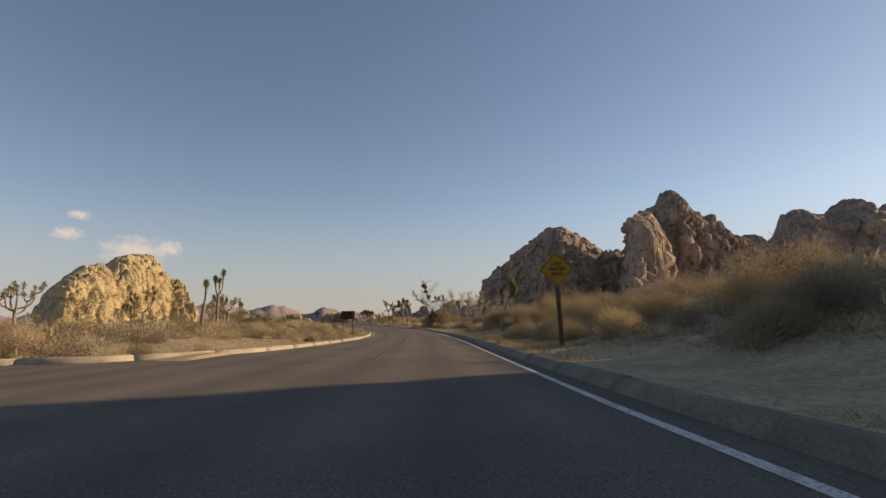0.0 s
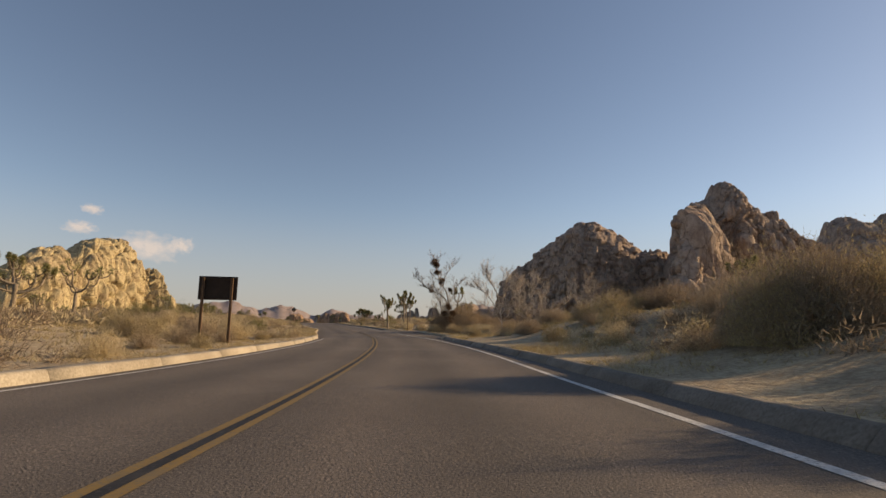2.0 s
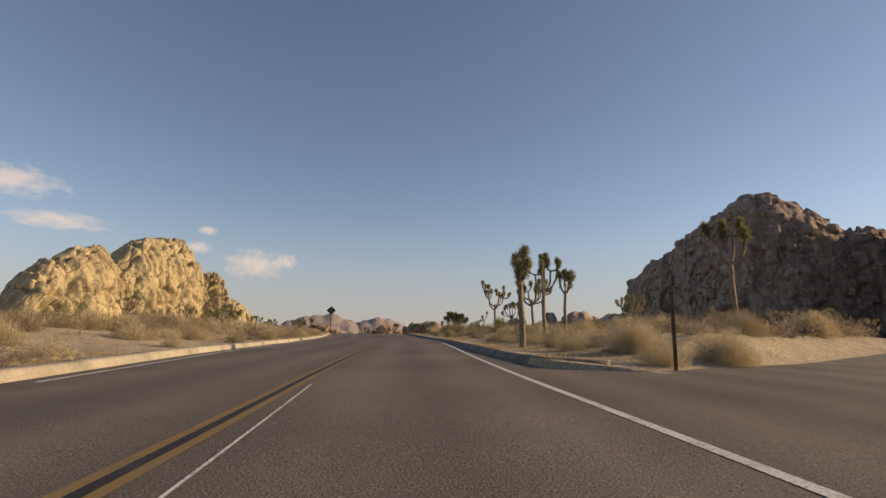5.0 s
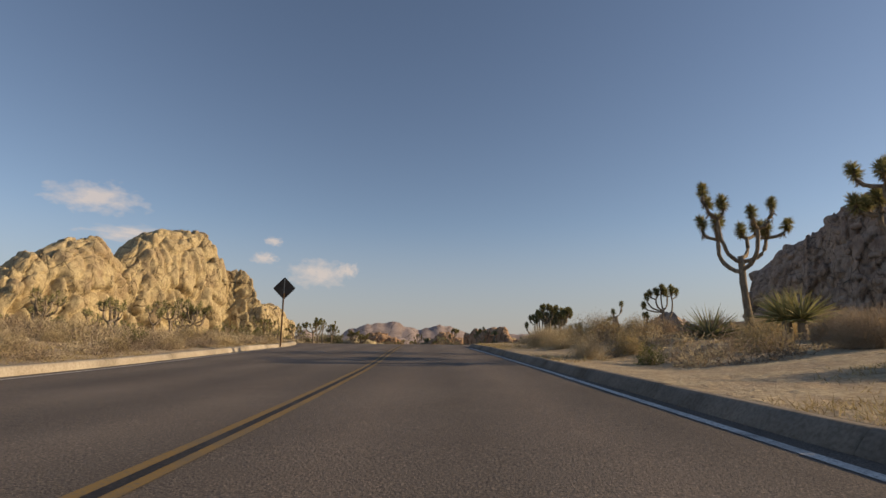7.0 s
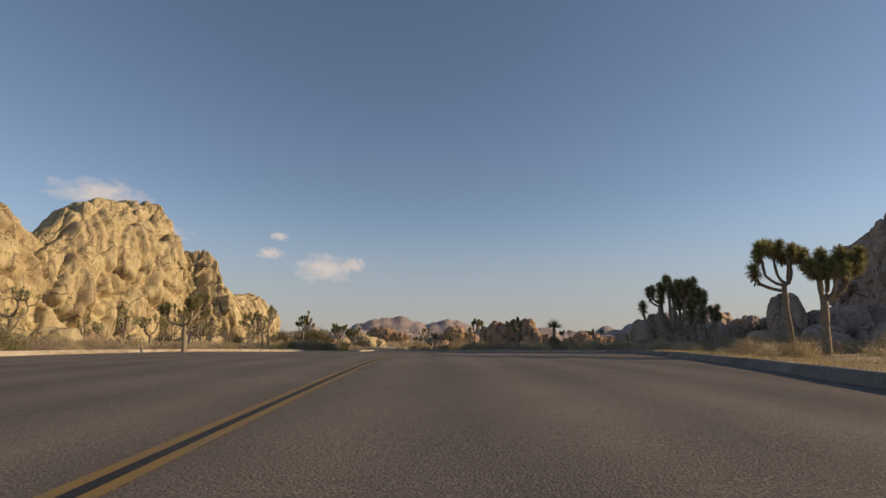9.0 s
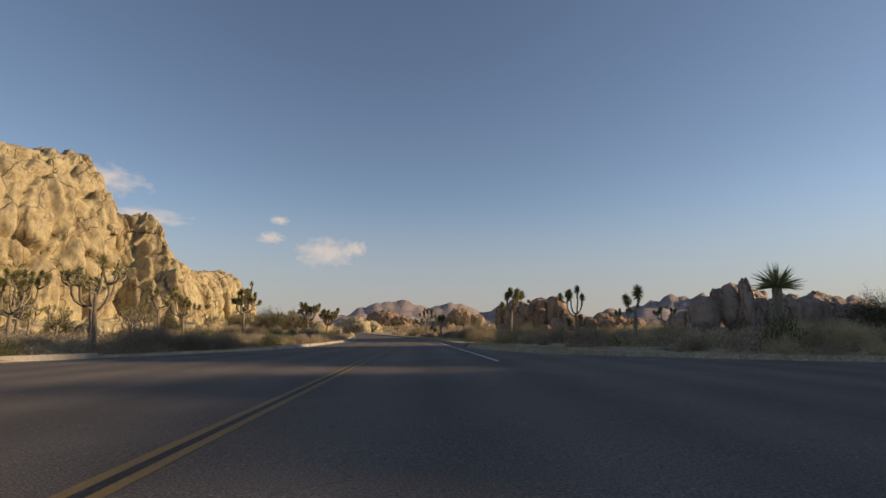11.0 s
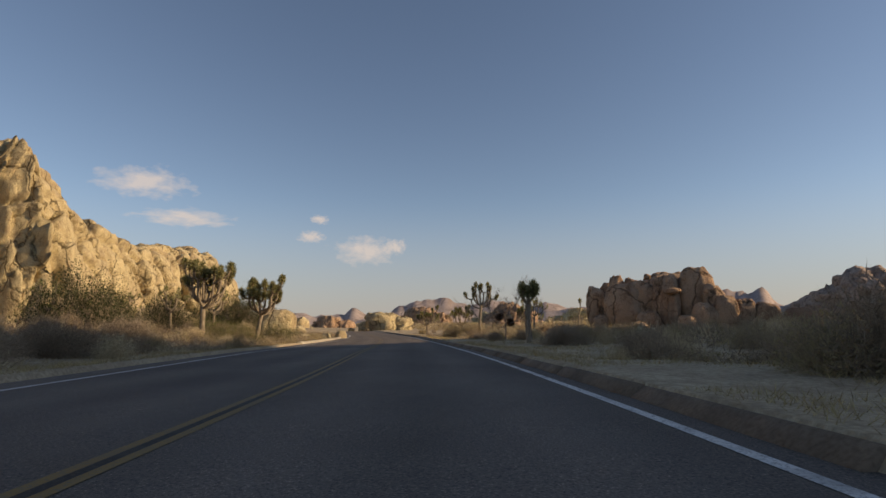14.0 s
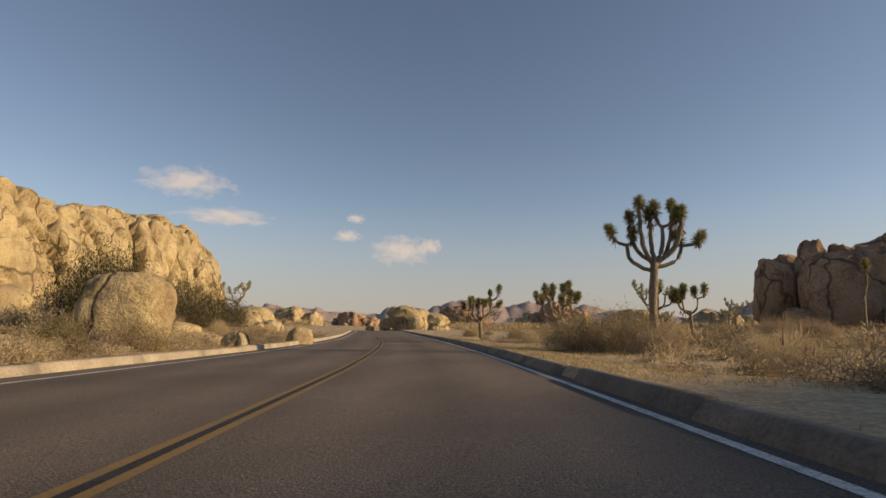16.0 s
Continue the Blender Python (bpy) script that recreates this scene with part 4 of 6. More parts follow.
def joshua_tree(seed, height, arms, fork=0.55, girth=0.14, lean=(0.0, 0.0), tuft=1.0, name="joshua_tree", far=False, wide=0.27):
    """A joshua tree at the origin: furrowed trunk, arms that bow out and turn up, dead-leaf sleeves, leaf tufts.
    arms: a number, or rows (foot height, out along x, out along y, tip height, heads)."""
    rng = random.Random(seed)
    top = new(name)
    top.empty_display_size = 0.1
    v, f, heads = [], [], []
    if isinstance(arms, int):
        n, arms = arms, []
        for i in range(n):
            t = 2 * math.pi * (i + rng.uniform(-0.3, 0.3)) / n
            out = height * wide * rng.uniform(0.6, 1.25)
            z0 = height * fork * rng.uniform(0.78, 1.0)
            arms.append((z0, math.cos(t) * out, math.sin(t) * out, z0 + (height - z0) * rng.uniform(0.5, 1.0), rng.choice((2, 2, 3)) if n > 2 else 1))
        if n == 1:
            arms = [(height * 0.6, 0.06, 0.0, height, 1)]
    zt = max(a[0] for a in arms)
    sway = rng.uniform(0, 6)
    spine = lambda z: Vector((lean[0] * z + 0.05 * math.sin(z * 1.3 + sway), lean[1] * z + 0.05 * math.cos(z * 1.1 + sway), z))
    sides = 5 if far else 8
    n = max(5, int(zt / (0.6 if far else 0.28)))
    pts = [spine(-0.25 + (zt + 0.3) * i / n) for i in range(n + 1)]
    tube(v, f, pts, [girth * (1.22 - 0.1 * i / n if i == 0 else 1.0 - 0.22 * i / n) * rng.uniform(0.94, 1.06) for i in range(n + 1)], sides, True, 0.13, rng)

    def bow(p0, p3, r0, r1, bend):
        mid = Vector((p3.x - p0.x, p3.y - p0.y, 0))
        p1, p2 = p0 + mid * bend + Vector((0, 0, (p3.z - p0.z) * 0.12)), p0 + mid * 1.04 + Vector((0, 0, (p3.z - p0.z) * 0.45))
        m = max(4, int((p3 - p0).length / (0.5 if far else 0.2)))
        path = []
        for i in range(m + 1):
            t = i / m
            q = p0 * (1 - t) ** 3 + p1 * 3 * t * (1 - t) ** 2 + p2 * 3 * t * t * (1 - t) + p3 * t**3
            path.append(q + Vector((rng.uniform(-0.02, 0.02), rng.uniform(-0.02, 0.02), 0)))
        tube(v, f, path, [r0 + (r1 - r0) * i / m for i in range(m + 1)], sides, True, 0.14, rng)
        return path

    for z0, dx, dy, z1, k in arms:
        p0 = spine(z0)
        tip = Vector((spine(z1).x + dx, spine(z1).y + dy, z1))
        r0 = girth * rng.uniform(0.46, 0.6)
        if k == 1:
            path = bow(p0, tip, r0, r0 * 0.72, 0.75)
            heads.append((path[-1], (path[-1] - path[-3]).normalized(), r0 * 0.72, path))
            continue
        mid = p0.lerp(tip, 0.6) + Vector((dx, dy, 0)) * 0.22
        bow(p0, mid, r0, r0 * 0.8, 0.75)
        turn = rng.uniform(0, 6.28)
        for j in range(k):
            t = turn + 2 * math.pi * j / k
            o = rng.uniform(0.22, 0.40) * (height + 1) / 5
            end = Vector((tip.x + math.cos(t) * o, tip.y + math.sin(t) * o, tip.z - rng.uniform(0, 0.22) * (z1 - z0)))
            path = bow(mid, end, r0 * 0.78, r0 * 0.62, 0.8)
            heads.append((path[-1], (path[-1] - path[-3]).normalized(), r0 * 0.62, path))
    piece("trunk", raw_mesh("trunk", v, f, BARK, True), top)
    if far:
        P, W, L = [], [], []
        for i, (q, w, r, path) in enumerate(heads):
            p, d, ln, wd = brush_head(seed + i, 40, 0.055)
            P.append(p * 1.15 + np.array(q) + np.array([0, 0, 0.08]))
            W.append(d)
            L.append(ln * 1.15)
        piece("crown", blades_mesh("crown", np.vstack(P), np.vstack(W), np.concatenate(L), 0.055, 0.03, SPIKES, seed), top)
        return top
    for q, w, r, path in heads:
        g = np.random.RandomState(rng.randrange(9999))
        low = path[max(0, len(path) - 3):]
        n = 30 * len(low)
        t = g.uniform(0, 2 * math.pi, n)
        at = np.array([low[i] for i in g.randint(0, len(low), n)]) + np.stack([np.cos(t) * r * 0.8, np.sin(t) * r * 0.8, g.uniform(-0.12, 0.1, n)], 1)
        piece("dead_leaf_sleeve", blades_mesh("dead_leaf_sleeve", at, np.stack([np.cos(t), np.sin(t), g.uniform(-2.4, -0.5, n)], 1), g.uniform(0.10, 0.19, n), 0.026, 0.0, SHAG, 3), top)
        s = tuft * rng.uniform(0.88, 1.12)
        m = Matrix.Translation(q + w * 0.10) @ w.to_track_quat("Z", "Y").to_matrix().to_4x4() @ pose(0, 0, 0, 0, 0, rng.uniform(0, 360)) @ Matrix.Diagonal((s, s, s * 1.05, 1))
        piece("leaf_tuft", TUFTS[rng.randrange(4)], top, m=m)
    return top


def stand(ob, x, y, label, category, group="", turn=0.0):
    ob.matrix_basis = pose(x, y, ground_z(x, y), 0, 0, turn)
    return tagged(ob, label, category, group)


JT = "joshua trees"
# seed, x, y, height, arms, fork, girth, lean, tuft, turn, label
for seed, x, y, h, arms, fork, girth, lean, tuft, turn, label in (
    (1, -21.9, 39.2, 6.3, [(3.7, -0.5, 0, 5.6, 1), (3.8, 0.25, 0.2, 6.3, 1), (3.9, 0.0, -0.2, 5.4, 1)], 0.6, 0.15, (0.03, 0), 1.25, 0, "tall joshua tree with a tight three-armed head"),
    (2, -24.5, 49.3, 4.7, 3, 0.5, 0.15, (0.05, 0), 1.0, 0, "joshua tree with spread arms in the scrub"),
    (3, -16.5, 22.0, 3.8, 1, 0.55, 0.15, (0.02, 0), 1.2, 0, "single-stemmed joshua tree with a shaggy head"),
    (4, -34.1, 48.0, 5.4, 4, 0.5, 0.17, (0, 0), 1.0, 0, "joshua tree with several arms near the cliff"),
    (5, 5.5, 19.2, 3.3, [(2.3, -0.02, 0, 3.5, 1), (2.4, 0.15, 0.1, 3.1, 1), (2.3, 0.40, 0, 2.8, 1), (2.4, 0.34, -0.15, 3.0, 1), (2.4, 0.12, -0.15, 3.2, 1)], 0.62, 0.075, (0.22, 0.04), 1.05, 0, "slender leaning joshua tree with a drooping head"),
    (6, 17.7, 47.2, 3.6, 3, 0.5, 0.14, (0.1, 0), 1.0, 0, "joshua tree on the bank in brown scrub"),
    (7, -8.9, 131.5, 5.7, 5, 0.55, 0.15, (0, 0), 1.0, 10, "joshua tree with a round branching crown"),
    (8, -5.7, 90.9, 3.7, [(2.5, -0.18, 0, 3.4, 1), (2.6, 0.1, 0.1, 3.7, 1), (2.6, 0.22, -0.1, 3.2, 1), (2.5, -0.05, -0.15, 3.1, 1)], 0.6, 0.13, (0.02, 0), 1.0, 8, "stout column-like joshua tree with a bushy head"),
    (9, -4.2, 107.5, 5.4, [(2.8, -0.7, 0, 4.8, 2), (2.9, 0.6, 0, 5.2, 2), (3.0, 0.1, 0.3, 5.4, 2), (2.6, -0.2, -0.4, 4.7, 1), (2.8, 1.0, 0.1, 5.0, 1)], 0.55, 0.16, (0, 0), 1.1, 8, "joshua tree with wide upturned arms"),
    (10, -3.1, 102.8, 3.6, [(2.4, -0.35, 0, 3.5, 1), (2.4, 0.35, 0, 3.5, 1), (2.4, 0, 0.2, 3.6, 1), (2.4, 0.15, -0.2, 3.4, 1)], 0.65, 0.11, (0, 0), 1.1, 8, "small joshua tree with a fan-shaped head"),
    (12, 4.4, 97.0, 5.6, [(3.4, -0.5, 0, 5.2, 2), (3.5, 0.4, 0.1, 5.6, 2), (3.4, 0.8, -0.1, 4.9, 1)], 0.62, 0.14, (-0.05, 0), 1.2, 6, "joshua tree against the dark dome"),
    (13, -20.4, 178.2, 4.6, [(0.9, -1.9, 0, 2.7, 1), (1.0, -1.1, 0.2, 3.9, 2), (1.2, -0.5, -0.3, 4.4, 2), (1.3, 0.1, 0.3, 4.5, 2), (1.3, 0.7, -0.2, 4.4, 2), (1.0, 1.3, 0.1, 3.7, 3), (0.8, 1.4, -0.2, 2.6, 2), (1.2, 0.3, -0.9, 4.0, 3), (1.1, -0.6, 0.9, 4.1, 3), (1.0, 0.8, 1.0, 3.6, 3)], 0.35, 0.19, (0, 0), 1.35, 16, "many-armed candelabra joshua tree above dry brush"),
    (42, -16.5, 189.0, 3.6, 5, 0.5, 0.13, (0, 0), 1.1, 0, "small joshua tree beside the pullout"),
    (14, -18.6, 183.2, 4.2, [(2.0, -0.7, 0, 3.7, 3), (2.1, 0.1, 0.2, 3.9, 3), (2.0, 0.9, 0, 4.0, 2), (1.8, 0.2, -0.8, 3.5, 3), (1.8, -0.2, 0.8, 3.6, 3)], 0.5, 0.16, (0, 0), 1.3, 16, "joshua tree with heavy leafy heads"),
    (15, -17.5, 164.0, 4.2, [(1.9, 1.0, 0, 3.3, 3), (2.0, 0.6, 0.4, 3.7, 3), (1.9, 0.3, -0.4, 3.2, 3), (2.0, 0.9, -0.4, 3.6, 3), (1.9, -0.1, 0, 3.1, 3), (1.9, 0.4, 0.6, 3.4, 3)], 0.5, 0.15, (0, 0), 1.1, 16, "dense-headed joshua tree by the pullout"),
    (40, -18.4, 164.6, 4.4, [(2.3, -1.1, 0, 3.0, 1), (2.5, -0.8, 0.2, 3.9, 2), (2.6, -0.4, 0, 4.2, 3), (2.5, 0.2, -0.2, 3.8, 3), (2.5, 0.4, 0.3, 3.9, 3)], 0.6, 0.11, (0, 0), 1.05, 16, "joshua tree with a wide upper crown by the pullout"),
    (16, -7.6, 164.8, 6.2, [(3.2, -1.9, 0, 3.9, 1), (3.3, -1.5, 0.2, 4.8, 1), (3.4, -0.8, 0, 5.2, 2), (3.6, -0.1, 0.1, 5.8, 3), (3.4, 0.5, -0.2, 5.6, 3), (2.2, 1.2, 0, 6.1, 2)], 0.55, 0.15, (0, 0), 1.3, 16, "tall joshua tree with hooked and forked arms"),
    (17, -12.3, 158.5, 3.6, [(2.4, -0.6, 0, 2.3, 1), (2.5, 0.35, 0, 3.6, 1), (2.3, -0.3, 0.1, 2.9, 1)], 0.7, 0.12, (0.04, 0), 1.0, 16, "thin hooked joshua tree"),
    (18, -4.7, 127.4, 5.7, 9, 0.62, 0.16, (0, 0), 1.1, 0, "big joshua tree beside spiky yuccas"),
    (41, -8.1, 176.3, 3.9, [(2.6, -0.2, 0, 3.8, 1), (2.6, 0.15, 0.1, 3.9, 1), (2.6, 0.1, -0.2, 3.6, 1)], 0.6, 0.12, (0, 0), 1.1, 16, "slim joshua tree with a leafy top near the dome"),
    (19, -41.3, 214.4, 4.3, [(1.6, -0.8, 0, 2.75, 1), (2.2, -0.35, 0.1, 3.6, 1), (2.5, 0.2, 0.1, 4.15, 2), (2.3, 0.65, 0, 4.0, 2), (2.5, 0.3, -0.35, 3.5, 1)], 0.5, 0.16, (0.02, 0), 1.25, 18, "joshua tree with one low side arm and a leafy head"),
    (20, -36.4, 220.2, 4.6, [(2.1, -0.8, 0, 4.1, 2), (2.3, -0.35, 0.1, 4.3, 2), (2.1, 0.35, 0, 4.5, 1), (2.3, 0.7, -0.1, 3.8, 1), (1.0, 0.5, 0.2, 2.0, 1), (0.9, -0.6, 0.2, 1.6, 1)], 0.5, 0.13, (-0.02, 0), 1.3, 18, "joshua tree forked like a trident, in shade"),
    (21, -25.4, 253.9, 4.4, 3, 0.5, 0.15, (0, 0), 1.0, 0, "distant joshua tree in front of the dark rocks"),
    (22, -31.0, 250.5, 4.1, 3, 0.5, 0.14, (0, 0), 1.0, 0, "distant joshua tree with crooked arms"),
    (23, -32.8, 196.7, 2.7, [(1.5, -0.36, 0, 2.05, 1), (1.6, 0.16, 0.05, 2.4, 1)], 0.55, 0.09, (0, 0), 1.0, 17, "short shaded joshua tree with a thick head"),
    (24, -58.8, 192.1, 4.6, 1, 0.7, 0.12, (0.02, 0), 1.0, 0, "slim single-headed joshua tree in shade"),
    (25, -72.0, 221.2, 6.1, [(2.6, -1.0, 0, 4.5, 3), (2.9, -0.5, 0.5, 5.2, 3), (3.2, 0.1, 0, 5.2, 3), (3.0, 0.6, -0.3, 4.9, 3), (3.4, 0.7, 0.2, 6.0, 1), (2.8, 1.1, 0, 4.2, 2), (2.6, -0.3, -0.7, 4.3, 3), (2.7, 0.3, 0.8, 4.6, 3)], 0.5, 0.18, (0, 0), 1.1, 22, "large bushy joshua tree below the cliff"),
    (26, -75.4, 199.4, 5.6, 8, 0.45, 0.16, (0, 0), 1.1, 0, "joshua tree in sunlit scrub below the cliff"),
    (27, -79.5, 217.0, 5.6, 4, 0.6, 0.14, (0, 0), 1.1, 0, "upright joshua tree below the cliff"),
    (28, -82.3, 223.5, 5.0, 8, 0.5, 0.15, (0, 0), 1.1, 0, "branching joshua tree on the sunlit slope"),
    (29, -55.9, 243.3, 3.2, [(2.0, -0.32, 0, 2.75, 2), (2.1, 0.3, 0, 2.85, 2), (2.1, 0, 0.3, 2.9, 2), (2.0, 0, -0.25, 2.7, 2)], 0.62, 0.17, (0, 0), 1.1, 22, "dark joshua tree with a square-headed crown"),
    (30, -64.6, 263.2, 4.9, [(2.6, -1.1, 0, 4.0, 2), (2.9, -0.75, 0.2, 4.4, 1), (2.8, -0.5, -0.1, 4.8, 1), (3.0, -0.1, 0.15, 4.5, 1), (2.9, 0.3, -0.1, 4.8, 2), (2.8, 0.65, 0.2, 4.8, 1), (2.9, 0.8, -0.2, 4.5, 1), (2.7, 1.05, 0, 3.9, 2)], 0.56, 0.155, (0.03, 0), 0.95, 22, "tall candelabra joshua tree with many heads"),
    (31, -63.4, 277.6, 3.2, 3, 0.55, 0.12, (0, 0), 1.0, 0, "slight joshua tree behind dry grass"),
    (32, -56.8, 272.6, 3.4, 1, 0.75, 0.10, (0.03, 0), 1.0, 0, "thin joshua tree with one head"),
    (33, -70.4, 275.3, 3.6, 6, 0.4, 0.15, (0, 0), 1.0, 0, "bushy joshua tree beyond the bend"),
    (34, -77.3, 281.1, 3.7, 6, 0.4, 0.15, (0, 0), 1.0, 0, "wide joshua tree beyond the bend"),
    (35, -76.7, 242.3, 4.9, 13, 0.5, 0.18, (0.05, 0), 1.1, 0, "dense sunlit joshua tree with many heads"),
    (36, -75.8, 246.5, 4.4, 12, 0.5, 0.17, (0.12, 0), 1.1, 0, "leaning sunlit joshua tree with a full crown"),
    (37, -59.6, 162.8, 4.4, 4, 0.5, 0.15, (0, 0), 1.1, 0, "joshua tree on the flat below the cliff"),
    (38, -67.0, 168.0, 4.8, 4, 0.5, 0.15, (0, 0), 1.1, 0, "joshua tree below the golden cliff"),
    (39, -46.0, 166.0, 3.2, 3, 0.5, 0.13, (0, 0), 1.0, 0, "small joshua tree on the flat"),
):
    stand(joshua_tree(seed, h, arms, fork, girth, lean, tuft), x, y, label, "joshua tree", JT, turn)

rng = random.Random(77)
KINDS = [joshua_tree(200 + k, (4.2, 5.0, 3.4, 5.6, 4.6)[k], (4, 6, 3, 5, 6)[k], 0.5, 0.16, far=True) for k in range(5)]
spots = [(rng.uniform(-190, 60), rng.uniform(285, 560)) for _ in range(130)] + [(rng.uniform(-112, -45), rng.uniform(130, 235)) for _ in range(72)] + [(rng.uniform(2, 60), rng.uniform(60, 185)) for _ in range(22)] \
    + [(rng.uniform(-70, -26), rng.uniform(20, 95)) for _ in range(10)] + [(rng.uniform(-112, -82), rng.uniform(225, 320)) for _ in range(16)]
first = set()
for x, y in spots:
    s, d, _ = road_coords(np.array([x]), np.array([y]))
    if EDGE_L(s[0]) - 9 < d[0] < EDGE_R(s[0]) + 9 or side_road(s, d)[0] > 0.01 or (d[0] > 0 and d[0] < 22 and s[0] > 110) or (2 < x < 15 and y < 140):
        continue
    k = rng.randrange(5)
    m = pose(x, y, ground_z(x, y) - 0.05, 0, 0, rng.uniform(0, 360))
    if k in first:
        sc = rng.uniform(0.7, 1.15)
        ob = copy_thing(KINDS[k], m)
        ob.scale = (sc, sc, sc)
    else:
        ob = KINDS[k]
        ob.matrix_basis = m
        first.add(k)
    tagged(ob, "joshua tree standing in the far desert scrub", "joshua tree", "far joshua trees")


def shrub_mesh(seed, kind, fine=1):
    """A shrub about one metre high and 1.6 wide: stems from the root, a haze of fine twigs, with or without leaves."""
    r = np.random.RandomState(seed)

    def shell(n, lo):
        t, el = r.uniform(0, 2 * math.pi, n), np.arcsin(r.uniform(lo, 1, n))
        w = np.stack([np.cos(t) * np.cos(el), np.sin(t) * np.cos(el), np.sin(el)], 1)
        return w, 0.78 + 0.18 * np.sin(3 * t + seed) * np.cos(2 * el + seed) + 0.10 * np.sin(7 * t + 2 * seed) + 0.06 * np.sin(13 * t + 5 * el)

    bare = kind in ("straw", "twig")
    n = (2600 if bare else 800) * (6 if fine > 1 else 1)
    w, ln = shell(n, 0.02)
    deep = r.uniform(0, 1, n) ** 0.55
    p = w * (ln * deep * 0.86)[:, None] + r.uniform(-0.10, 0.10, (n, 3)) * np.array([1, 1, 0.3])
    p[:, 2] = np.maximum(p[:, 2], -0.02)
    way = w * 0.6 + r.uniform(-1, 1, (n, 3)) + np.array([0, 0, 0.25])
    stems, sl = shell(60, 0.25)
    foot = r.uniform(-0.06, 0.06, (60, 3)) * np.array([1, 1, 0])
    stem = sprigs_mesh("woody_base", foot, stems, sl * 0.9, 0.024 / fine**0.7, STRAW if kind == "straw" else TWIG, seed + 2)
    me = sprigs_mesh("brushwood", p, way, r.uniform(0.09, 0.24, n) / fine**0.6, r.uniform(0.006, 0.013, n) / fine**0.5, STRAW if kind == "straw" else TWIG, seed)
    if bare:
        return me, stem, None
    n = (1900 if kind != "juniper" else 3000) * (6 if fine > 1 else 1)
    w, ln = shell(n, -0.02)
    p = w * (ln * (0.35 + 0.65 * r.uniform(0, 1, n) ** 0.6))[:, None] + r.uniform(-0.07, 0.07, (n, 3))
    p[:, 2] = np.maximum(p[:, 2], 0.02)
    return me, stem, sprigs_mesh("foliage", p, w * 0.4 + r.uniform(-1, 1, (n, 3)) + np.array([0, 0, 0.5]), r.uniform(0.05, 0.11, n) / fine**1.25, r.uniform(0.018, 0.036, n) / fine**1.1, {"olive": OLIVE, "green": GREEN, "juniper": DARKLEAF}[kind], seed + 1)


SHRUBS = {(k, i, q): shrub_mesh(300 + 10 * i + len(k), k, (1, 2.2)[q]) for k in ("straw", "twig", "olive", "green", "juniper") for i in range(4) for q in (0, 1)}
LABELS = {"straw": ("pale straw-coloured dry shrub", "dry_shrub"), "twig": ("brown twiggy desert shrub, nearly leafless", "twiggy_shrub"), "olive": ("olive-tinged desert shrub in sandy ground", "olive_shrub"),
          "green": ("green leafy creosote bush", "creosote_bush"), "juniper": ("dark green juniper with dense foliage", "juniper")}


def shrub(kind, x, y, h, w=None):
    label, name = LABELS[kind]
    w = w or h * rng.uniform(1.15, 1.7)
    tw, st, lv = SHRUBS[(kind, rng.randrange(4), 1 if w > 1.6 else 0)]
    top = new(name)
    top.empty_display_size = 0.1
    top.matrix_basis = pose(x, y, ground_z(x, y) - 0.03, 0, 0, rng.uniform(0, 360)) @ Matrix.Diagonal((w * 0.62, w * 0.62, h, 1))
    piece("brushwood", tw, top)
    piece("woody_base", st, top)
    if lv:
        piece("foliage", lv, top)
    tagged(top, label, "shrub" if kind != "juniper" else "tree", "roadside shrubs")
    return top


